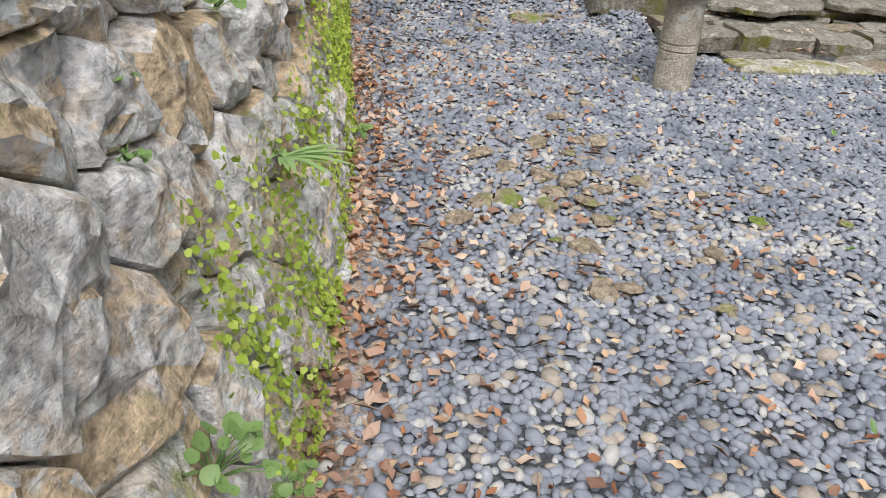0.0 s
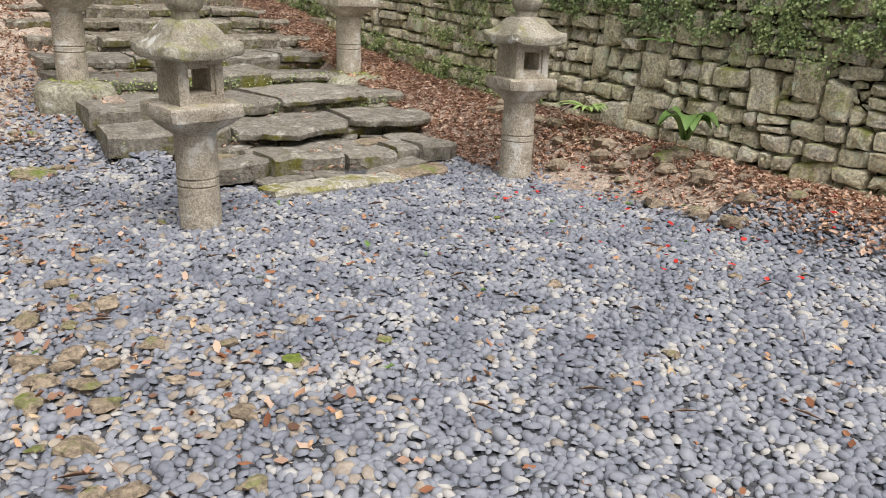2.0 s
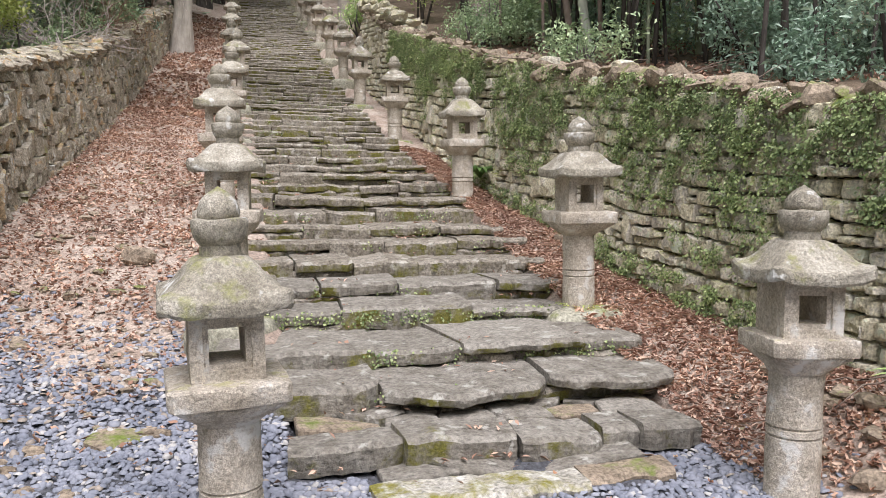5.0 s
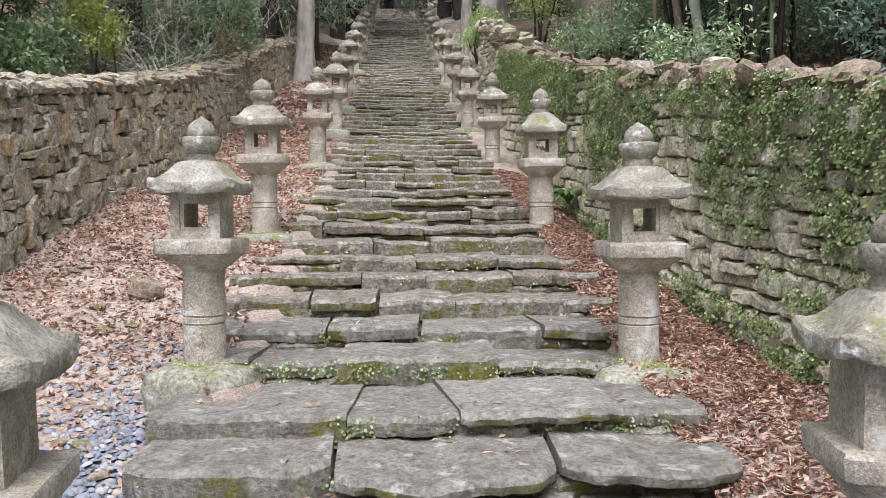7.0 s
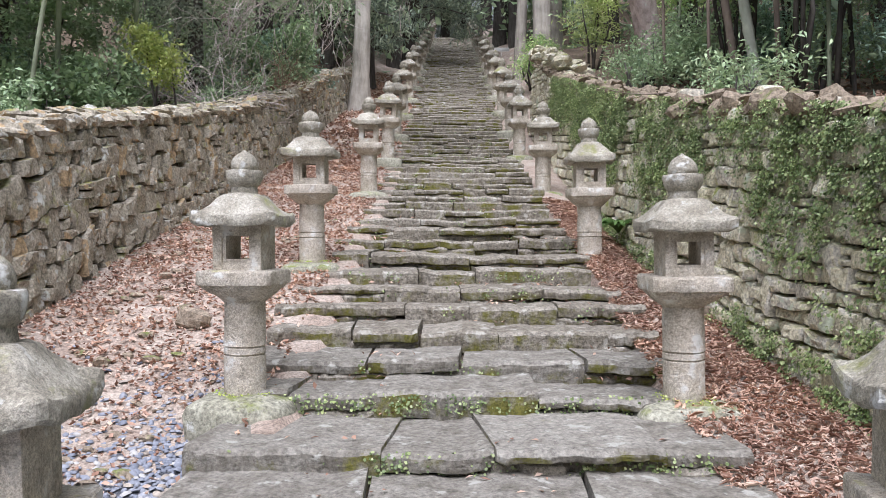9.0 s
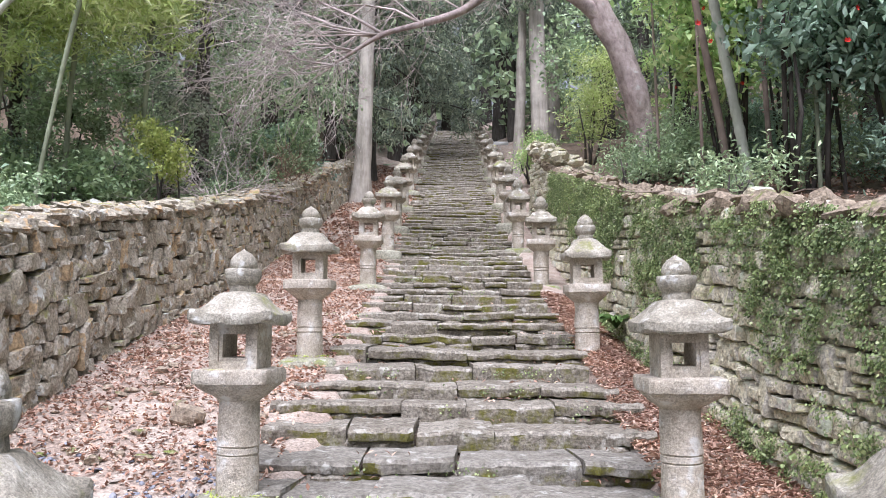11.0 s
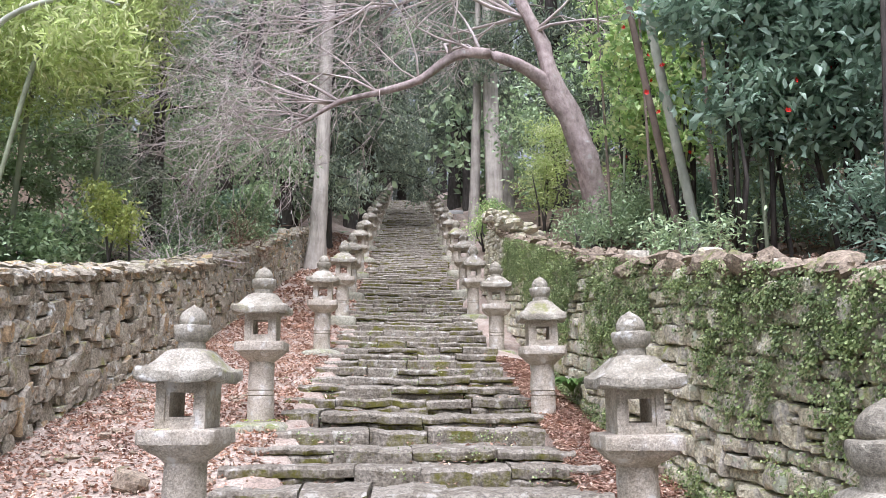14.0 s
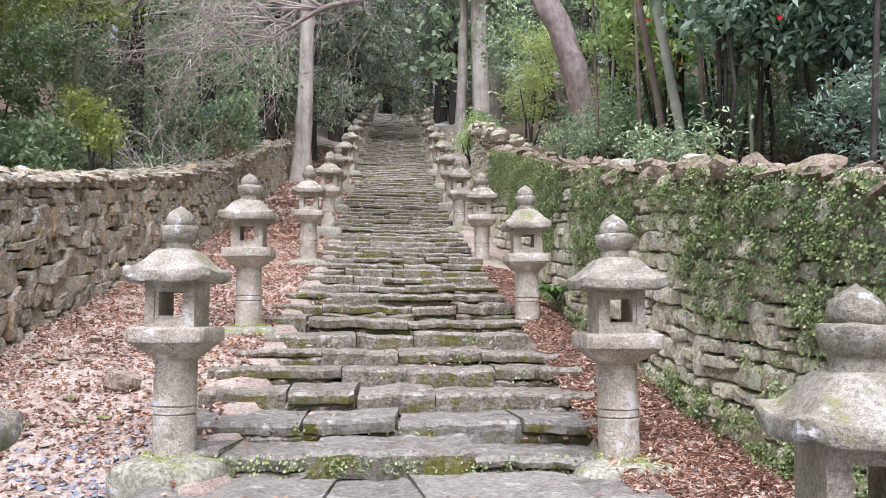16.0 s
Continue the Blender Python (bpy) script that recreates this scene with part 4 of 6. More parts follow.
DOME = [(math.cos(6.28318 * i / 7) * 0.92, math.sin(6.28318 * i / 7) * 0.92, -0.35) for i in range(7)] + [(math.cos(6.28318 * (i + 0.5) / 7) * 0.84, math.sin(6.28318 * (i + 0.5) / 7) * 0.84, 0.48) for i in range(7)] + [(0, 0, 0.98)]
DOME_F = [f for i in range(7) for f in ((i, (i + 1) % 7, 7 + i), ((i + 1) % 7, 7 + (i + 1) % 7, 7 + i), (7 + i, 7 + (i + 1) % 7, 14))]
DOME, DOME_F = np.array(DOME), np.array(DOME_F)

cool, warm = [], []
s = 0.0298
for y in np.arange(-6.2, 4.6, s):
    for x in np.arange(-4.0, 2.4, s):
        px, py = x + g.uniform(-0.45, 0.45) * s, y + g.uniform(-0.45, 0.45) * s
        if g.random() > gravelly(px, py) or (-0.66 < px < 0.86 and py > 0.34) or (-1.02 < px < 1.2 and py > 0.76) or (abs(px) < 1.3 and py > 1.45):
            continue
        n = noise.noise(Vector((px * 0.8, py * 0.8, 9)))
        edge = smooth01((-1.5 - px + n) / 1.2) if py < 1.5 else 0.6
        spot = math.exp(-((px + 2.2) ** 2 + (py + 1.6) ** 2) / 0.5)
        (warm if g.random() < 0.012 + 0.13 * edge + 0.14 * spot + (0.25 if px > 1.5 and py > -1 else 0) else cool).append((px, py, land(px, py) + g.uniform(-0.007, 0.014)))
for name, pts, mat, lab in (("pebbles", cool, M["pebble"], "smooth blue-grey river pebbles covering the court"), ("tan_pebbles", warm, M["pebble_warm"], "tan and buff stone chips among the pebbles")):
    n = len(pts)
    k = np.clip(g.lognormal(0, 0.25, n), 0.6, 1.7)
    sz = np.stack([0.0238 * k * g.uniform(0.85, 1.2, n), 0.0168 * k * g.uniform(0.85, 1.15, n), 0.0115 * k * g.uniform(0.8, 1.2, n)], axis=1)
    if mat is M["pebble_warm"]:
        sz[:, 2] *= 0.7
        sz *= g.uniform(0.8, 1.35, n)[:, None]
    strew(name, pts, lying(g, n, 0.28), sz, DOME, DOME_F, mat, lab, "gravel", smooth=True)

# ---- dead leaves, petals, twigs ----
CURL = np.array([(0.06, -0.5, 0.05), (-0.30, -0.26, 0.30), (-0.46, 0.16, 0.10), (-0.08, 0.48, 0.34), (0.28, 0.22, 0.02), (0.40, -0.16, 0.24), (-0.04, 0.02, -0.06)])
CURL_F = np.array([(6, 1, 0), (6, 2, 1), (6, 3, 2), (6, 4, 3), (6, 5, 4), (6, 0, 5)])



def scatter(n, x0, x1, y0, y1, keep):
    pts = []
    while len(pts) < n:
        x, y = g.uniform(x0, x1), g.uniform(y0, y1)
        if g.random() < keep(x, y):
            pts.append((x, y))
    return pts


def litter(name, pts, mat, w, l, lab, lift=0.018, tilt=0.35, template=CURL, faces=CURL_F):
    n = len(pts)
    c = [(x, y, land(x, y) + lift + g.uniform(-0.008, 0.015)) for x, y in pts]
    k = g.uniform(0.6, 1.35, n)
    sz = np.stack([w * k, l * k, np.full(n, l * 0.8) * g.uniform(0.2, 1.6, n)], axis=1)
    return strew(name, c, lying(g, n, tilt), sz, template, faces, mat, lab, "leaf litter")


def bank_left(x, y):
    return 0.0 if x < left_x(y) + 0.02 or abs(x) < 1.2 else smooth01((y - 0.9) / 4.0) * (0.5 + 0.45 * noise.noise(Vector((x * 1.3, y * 1.3, 4))))


litter("leaf_litter", scatter(14000, -3.5, -1.2, 0.5, 14, bank_left), M["litter"], 0.028, 0.052, "pinkish brown dead leaves on the bank")
litter("leaf_litter", scatter(6000, -3.5, -1.2, 13, 30, bank_left), M["litter"], 0.06, 0.10, "pinkish brown dead leaves on the upper bank")
litter("leaf_litter", scatter(13000, 1.25, 2.3, -0.2, 10, lambda x, y: 0.0 if x > right_x(y) else smooth01((y + 0.4) / 1.2)), M["litter"], 0.022, 0.05, "reddish dead leaves along the foot of the wall")
litter("cedar_fronds", scatter(3000, 1.25, 2.3, 0.6, 10, lambda x, y: 0.0 if x > right_x(y) else 1.0), M["litter"], 0.009, 0.10, "dry reddish cedar fronds along the foot of the wall", 0.03, 0.2, LEAF, LEAF_F)
litter("leaf_litter", scatter(3000, 1.5, 2.35, -3, 0.4, lambda x, y: 0.0 if x > right_x(y) else smooth01((x - 1.4) / 0.7)), M["litter"], 0.028, 0.05, "orange-brown leaves by the wall")
litter("leaf_litter", scatter(1300, -3.7, 2.2, -5.5, 0.6, lambda x, y: 0.0 if x < left_x(y) else 0.025 + math.exp(-(x - left_x(y)) / 0.2) * 1.0 + 0.07 * math.exp(-(x - left_x(y)) / 0.9)), M["litter_orange"], 0.026, 0.045, "scattered orange-brown leaves on the gravel", 0.022)
litter("leaf_litter", scatter(900, -3.7, -1.6, -5.5, 1.5, lambda x, y: 0.0 if x < left_x(y) else 0.03 + math.exp(-(x - left_x(y)) / 0.22)), M["litter"], 0.036, 0.055, "curled brown leaves beside the wall", 0.024)
litter("dry_twigs", scatter(260, -3.6, 2.0, -5.5, 2.5, lambda x, y: 0.0 if x < left_x(y) else 0.2 + math.exp(-(x - left_x(y)) / 0.6)), M["dry"], 0.006, 0.10, "thin dry twigs lying on the gravel", 0.026, 0.12, LEAF, LEAF_F)
litter("petals", scatter(60, 0.3, 2.2, -2.6, -0.3, lambda x, y: smooth01((x + 0.2) / 1.6)), M["petal"], 0.035, 0.035, "fallen red camellia petals on the gravel", 0.024, 0.3, ROUND, ROUND_F)
litter("fresh_leaves", scatter(16, -2.6, 1.8, -4.0, 0.2, lambda x, y: 1), M["plant"], 0.026, 0.055, "few fresh green leaves on the gravel", 0.026)
upper = scatter(5000, 2.7, 9, -4, 14, lambda x, y: 1)
litter("leaf_litter", upper, M["litter"], 0.05, 0.09, "dead leaves on the ground above the wall")

# leaves lodged on the steps
pts, tl = [], []
for i in range(1, 40):
    for k in range(70 if i < 14 else 30):
        x = axis(FRONT[i]) + g.uniform(-1.25, 1.25)
        if noise.noise(Vector((x * 2.1, i * 1.7, 0))) > 0.12 - 0.15 * (abs(x) > 0.9):
            pts.append((x, FRONT[i] + abs(g.normal(0, 0.05)) * -1 + (0 if k % 3 else 0.2), (TOP[i - 1] if k % 3 else TOP[i]) + 0.018))
n = len(pts)
strew("leaf_litter", pts, lying(g, n, 0.4), np.stack([g.uniform(0.012, 0.03, n), g.uniform(0.03, 0.07, n), np.full(n, 0.04)], axis=1), LEAF, LEAF_F, M["litter"], "dead leaves lodged on the steps", "leaf litter")

# ---- loose stones ----
rocks = []
for i in range(5):
    V, F = boulder(r1, (1, 0.8, 0.5), 10)
    me = mesh_of("loose_stone", V, F)
    me.materials.append(M["rubble"])
    me.shade_smooth()
    me.set_sharp_from_angle(angle=radians(32))
    rocks.append(me)


def rock(x, y, size, flat=1.0, label="tan broken stone lying on the leafy ground", dz=0.0):
    ob = new("loose_stone", rocks[r1.randrange(5)])
    ob.matrix_basis = pose(x, y, land(x, y) + size * 0.22 * flat + dz, r1.uniform(-15, 15), r1.uniform(-15, 15), r1.uniform(0, 360)) @ Matrix.Diagonal((size, size, size * flat, 1))
    return tagged(ob, label, "stone", "loose stones")


rock(-2.1, 4.2, 0.15, 1.2, "pale rounded boulder on the leafy bank")
rock(-1.85, 1.45, 0.24, 0.35, "flat mossy slab lying on the gravel", -0.035)
rock(1.95, 4.55, 0.12, 0.9, "yellowish stone leaning at the wall's foot")
for i in range(46):
    y = r1.uniform(-1.9, 1.2)
    rock(r1.uniform(1.5, right_x(y) - 0.08), y, r1.uniform(0.03, 0.11), r1.uniform(0.7, 1.1))
for i in range(190):
    y = r1.uniform(0.8, 8.5)
    rock(r1.uniform(-3.3, -1.55), y, r1.uniform(0.02, 0.075), r1.uniform(0.4, 1.0), "small buff stone on the leafy bank")
for i in range(40):
    rock(r1.gauss(-2.25, 0.35), r1.gauss(-1.55, 0.5), r1.uniform(0.03, 0.075), 0.6, "buff stone chip among the pebbles", 0.01)
for i in range(30):
    rock(r1.uniform(-3.3, 1.2), r1.uniform(-4.2, 0.3), r1.uniform(0.02, 0.05), 0.6, "pale stone chip among the pebbles", 0.012)

# ---- creepers ----


def clothe(name, pts, normals, mat, size, lab, template=ROUND, faces=ROUND_F, spread=0.5):
    n = len(pts)
    nn = np.asarray(normals) + g.normal(0, spread, (n, 3))
    nn /= np.linalg.norm(nn, axis=1)[:, None]
    t = np.cross(nn, g.normal(size=(n, 3)))
    t /= np.linalg.norm(t, axis=1)[:, None]
    R = np.stack([t, np.cross(nn, t), nn], axis=2)
    k = g.uniform(0.6, 1.4, n)[:, None]
    return strew(name, pts, R, k * np.array([[size, size, size]]), template, faces, mat, lab, "creeper")


dark_pts, light_pts = [], []
while len(dark_pts) < 74000:
    y, v = g.uniform(-3.5, 15), g.uniform(0.0, 1.05)
    d = noise.noise(Vector((y * 0.75, v * 1.6, 2))) * 0.55 + 0.08 + noise.noise(Vector((y * 2.6, v * 5, 8))) * 0.45 + (v - 0.64) * 1.5
    if y < 1.0:
        d += 0.2 * smooth01((v - 0.45) / 0.2)
    elif y > 4.5:
        d += 0.05
    if v < 0.2 and 0.8 < y < 9:
        d = 0.35 * noise.noise(Vector((y * 1.3, v * 3, 5))) + 0.25 - v * 0.8
    if v > 0.93:
        d -= (v - 0.93) * 5
    if g.random() < smooth01(d * 1.7 + 0.3) * (0.05 + 0.92 * smooth01(noise.noise(Vector((y * 6, v * 9, 3))) * 2.6 + noise.noise(Vector((y * 17, v * 26, 5))) * 1.6 + 0.45)):
        x, yy, z = right_place(y, right_base(y) - 0.1 + v * (right_top(y) - right_base(y) + 0.06), 0.02 + abs(g.normal(0, 0.038)))
        (dark_pts if y < 1.4 or g.random() < 0.5 else light_pts).append((x, yy, z))
clothe("ivy", dark_pts, [(-1, 0, 0.45)] * len(dark_pts), M["ivy"], 0.019, "small-leaved green ivy hanging over the wall")
clothe("ivy", light_pts, [(-1, 0, 0.5)] * len(light_pts), M["ivy_light"], 0.02, "lighter green ivy hanging over the wall")

pts = []
for k in range(290):
    y0, z0 = g.uniform(-3.55, 1.6), g.uniform(0.05, 0.85)
    for j in range(int(g.uniform(8, 46))):
        z = z0 - j * 0.014 + g.normal(0, 0.01)
        y = y0 + g.normal(0, 0.022) + 0.03 * math.sin(j * 0.3 + k)
        if z > 0.0:
            pts.append((left_face(y, z) + 0.045 + abs(g.normal(0, 0.015)), y, z + land(left_x(y) + 0.1, y)))
clothe("creeper", pts, [(0.8, -0.3, 0.5)] * len(pts), M["creeper"], 0.02, "yellow-green round-leaved creeper in strands on the wall")
pts = []
for i in list(range(2, 34)):
    for k in range(90 if i in (3, 4) else 22):
        x = axis(FRONT[i]) + g.uniform(-1.35, 1.35)
        if noise.noise(Vector((x * 1.5, i * 3.3, 6))) > 0.05 - (0.3 if i in (3, 4) else 0):
            for j in range(9):
                pts.append((x + g.normal(0, 0.035), FRONT[i] + g.normal(-0.006, 0.012), TOP[i] - abs(g.normal(0.07, 0.035))))
clothe("creeper", pts, [(0, -1, 0.6)] * len(pts), M["ivy_light"], 0.016, "tiny green creeper growing on the step risers")
pts = []
for x0, y0, z0 in spots[:4]:
    for k in range(420):
        a = g.uniform(0, 6.283)
        rr = g.uniform(0.1, 0.3)
        pts.append((x0 + math.cos(a) * rr, y0 + math.sin(a) * rr, z0 + (0.012 if rr < 0.19 else -0.03 - (rr - 0.19) * 1.2) + g.uniform(0, 0.012)))
clothe("moss", pts, [(0, 0, 1)] * len(pts), M["creeper"], 0.011, "bright moss tufts round the lantern feet")

# ---- small plants ----


def blade_plant(name, at, n, length, width, mat, lab, cat, up=0.7, out=(0, 0), seg=5):
    """A tuft of arching leaves from one root."""
    root = empty(name, at)
    for k in range(n):
        a = g.uniform(0, 6.283)
        dx, dy = math.cos(a) + out[0], math.sin(a) + out[1]
        L = length * g.uniform(0.7, 1.15)
        bm = bmesh.new()
        prev = None
        for j in range(seg + 1):
            t = j / seg
            w = width * math.sin(math.pi * (0.12 + 0.86 * t)) * 0.5
            c = Vector((dx * L * t, dy * L * t, L * (up * t * 1.6 - up * 1.3 * t * t)))
            side = Vector((-dy, dx, 0)).normalized() * w
            row = [bm.verts.new(c - side + Vector((0, 0, w * 0.3))), bm.verts.new(c), bm.verts.new(c + side + Vector((0, 0, w * 0.3)))]
            if prev:
                bm.faces.new((prev[0], prev[1], row[1], row[0]))
                bm.faces.new((prev[1], prev[2], row[2], row[1]))
            prev = row
        part("leaf", bm, mat, root)
    return tagged(root, lab, cat)


blade_plant("broadleaf_plant", (2.12, -0.86, 0.36), 9, 0.22, 0.17, M["plant"], "large-leaved bright green plant at the wall's foot", "plant", 1.9, (-0.4, -0.3))
blade_plant("fern", (2.1, 0.1, 0.44), 14, 0.22, 0.05, M["bright"], "low green fern at the wall's foot", "fern", 0.6, (-0.5, 0))
blade_plant("fern", (1.85, 7.3, prof(7.3) + 0.02), 18, 0.32, 0.09, M["plant"], "bright green fern between lantern and wall", "fern", 0.9, (-0.2, -0.2))
blade_plant("fern", (2.15, -0.55, 1.05), 9, 0.16, 0.04, M["plant"], "small green fern growing out of the wall", "fern", 0.3, (-0.8, 0))
blade_plant("grass_tuft", (left_face(-2.67, 0.55) + 0.05, -2.67, 0.57), 20, 0.12, 0.022, M["bright"], "long-bladed green tuft growing from the wall", "grass", 0.25, (0.7, -0.3))


def sprout(at, n, spread, size, lab):
    """A low plant: short stems, each with one round leaf."""
    root = empty("leafy_sprout", at)
    for k in range(n):
        a, d = g.uniform(0, 6.283), spread * g.uniform(0.2, 1.0) ** 0.6
        tip = Vector((math.cos(a) * d + spread * 0.4, math.sin(a) * d, g.uniform(0.2, 1.0) * spread))
        part("stem", tube([(0, 0, 0), tip * 0.5 + Vector((0, 0, 0.01)), tip], [0.0016, 0.0014, 0.001], 4), M["plant"], root)
        bm = bmesh.new()
        n1 = Vector((0.5 + g.normal(0, 0.4), -0.3 + g.normal(0, 0.4), 0.9)).normalized()
        u = n1.orthogonal().normalized()
        w = n1.cross(u)
        s1 = size * g.uniform(0.6, 1.2)
        mid = bm.verts.new(tip - n1 * s1 * 0.12)
        ring = [bm.verts.new(tip + (u * math.cos(q * 0.785) + w * math.sin(q * 0.785)) * s1 * (0.5 if q else 0.62)) for q in range(8)]
        for q in range(8):
            bm.faces.new((mid, ring[q], ring[(q + 1) % 8]))
        part("leaf", bm, M["plant"], root)
    return tagged(root, lab, "plant")


for y, z, n, d, s1, lab in ((-3.82, 0.4, 22, 0.085, 0.036, "bright green round-leaved plant low on the wall"), (-3.54, 0.92, 14, 0.03, 0.014, "small green cushion in a wall joint"), (-3.42, 1.02, 4, 0.045, 0.03, "few green leaves growing from a wall joint"), (-2.68, 1.0, 9, 0.05, 0.045, "bright green sprout growing from the wall"), (-3.6, 0.12, 14, 0.06, 0.03, "bright green sprout at the wall's foot")):
    sprout((left_face(y, z) + 0.03, y, z), n, d, s1, lab)
sprout((-3.4, -1.05, 0.02), 8, 0.07, 0.05, "small green seedling at the edge of the gravel")
for k in range(44):
    y = g.uniform(-3.5, 13)
    x = right_x(y) + g.uniform(0.35, 1.3)
    blade_plant("fern", (x, y, land(x, y)), 9, g.uniform(0.16, 0.30), 0.05, M["fern"], "grey-green fern on top of the wall", "fern", 0.8)

# ---- trees and shrubs ----


def cloud(g, blobs, n, clump, flat=0.7):
    """Leaf places in clumps that fill the blobs (x, y, z, rx, ry, rz) unevenly."""
    out = []
    vol = np.array([b[3] * b[4] * b[5] for b in blobs]) ** 0.7
    for b, share in zip(blobs, vol / vol.sum()):
        m = max(4, int(n * share))
        nc = max(3, m // 90)
        d = g.normal(size=(nc, 3))
        d /= np.linalg.norm(d, axis=1)[:, None]
        d *= g.uniform(0.35, 1.0, nc)[:, None] ** 0.5
        c = np.array(b[:3]) + d * np.array(b[3:6])
        i = g.integers(0, nc, m)
        p = c[i] + g.normal(0, clump, (m, 3)) * np.array([1, 1, flat])
        out.append(p)
    return np.concatenate(out)


def leaves(name, blobs, n, w, l, mat, parent, clump=0.22, tilt=0.6, droop=0.0, template=LEAF, faces=LEAF_F, flat=0.7):
    p = cloud(g, blobs, n, clump, flat)
    m = len(p)
    k = g.uniform(0.65, 1.35, m)
    R = lying(g, m, tilt)
    if droop:
        R = R @ np.array([[1, 0, 0], [0, math.cos(droop), math.sin(droop)], [0, -math.sin(droop), math.cos(droop)]])
    return strew(name, p, R, np.stack([w * k, l * k, l * k], axis=1), template, faces, mat, parent=parent)


def sprays(bm, r, p, d, rad, length, depth, droop=0.0, spread=0.6, kids=3):
    """Bare branching twigs."""
    pts, rr = [Vector(p)], [rad]
    d = Vector(d).normalized()
    for j in range(4):
        d = (d + Vector((r.gauss(0, 0.2), r.gauss(0, 0.2), r.gauss(0, 0.2) - droop * 0.12))).normalized()
        pts.append(pts[-1] + d * length / 4)
        rr.append(rad * (1 - 0.17 * (j + 1)))
    tube(pts, rr, 5 if rad > 0.012 else 3, 0, bm)
    if depth:
        for k in range(kids + (depth > 1)):
            j = r.choice((1, 2, 3, 4, 4))
            q = (d + Vector((r.gauss(0, spread), r.gauss(0, spread), r.gauss(0, spread) * 0.8))).normalized()
            sprays(bm, r, pts[j], q, max(0.0075, rr[j] * 0.62), length * r.uniform(0.55, 0.8), depth - 1, droop, spread, kids)


r4 = random.Random(31)
# tall bare trunk beside the left wall
t_pale = empty("tall_tree", (-2.85, 22.3, prof(22.3) - 0.1))
P, R_ = curve_points([(0, 0, -0.3, 0.46), (0.0, 0, 0.3, 0.34), (0.03, 0, 1.4, 0.26), (0.08, 0, 4, 0.225), (0.12, 0, 8, 0.205), (0.2, 0, 13, 0.17), (0.3, 0.2, 18, 0.1)])
part("trunk", tube(P, R_, 14, 0.18), M["bark_pale"], t_pale, "smooth pale grey trunk")
bm = bmesh.new()
for k in range(10):
    sprays(bm, r4, (0.2, 0, 8.5 + k * 0.9), (r4.uniform(-1, 1), r4.uniform(-1, 1), 0.5), 0.05, 2.2, 2)
part("branchwork", bm, M["bark_pale"], t_pale)
leaves("crown", [(0.3, 0.2, 15, 2.2, 2.2, 3.5), (-1.4, 0.4, 12.5, 1.4, 1.4, 1.4)], 5000, 0.07, 0.16, M["conifer"], t_pale, 0.3)
tagged(t_pale, "tall straight pale-barked tree beside the stone wall", "tree")

# leaning tree whose limb arches over the steps
t_lean = empty("leaning_tree", (3.95, 14.0, 4.3))
o = Vector((3.95, 14.0, 4.3))


def rel(rows):
    return [(x - o.x, dy, z - o.z, r) for x, dy, z, r in rows]


P, R_ = curve_points(rel([(4.2, 0.1, 4.1, 0.36), (4.02, 0.1, 4.9, 0.29), (3.74, 0, 5.76, 0.25), (3.48, 0, 6.75, 0.25), (3.04, 0, 7.68, 0.25), (2.83, 0, 8.4, 0.16), (2.7, 0.1, 9.0, 0.15), (2.36, 0.2, 9.8, 0.13), (2.1, 0.3, 10.6, 0.12), (1.6, 0.5, 12.0, 0.08)]))
part("trunk", tube(P, R_, 16, 0.5), M["bark_pink"], t_lean, "rough pinkish grey trunk")
P, R_ = curve_points(rel([(3.12, 0, 7.62, 0.17), (2.6, -0.1, 8.1, 0.15), (2.1, -0.2, 8.36, 0.13), (1.4, -0.3, 8.52, 0.12), (0.8, -0.4, 8.38, 0.10), (0.1, -0.5, 7.82, 0.08), (-0.74, -0.6, 7.5, 0.065), (-1.45, -0.7, 7.25, 0.052), (-2.0, -0.8, 6.88, 0.036), (-2.5, -0.9, 6.5, 0.02)]))
part("limb", tube(P, R_, 12, 0.35), M["bark_pink"], t_lean, "long limb arching over the steps")
bm = bmesh.new()
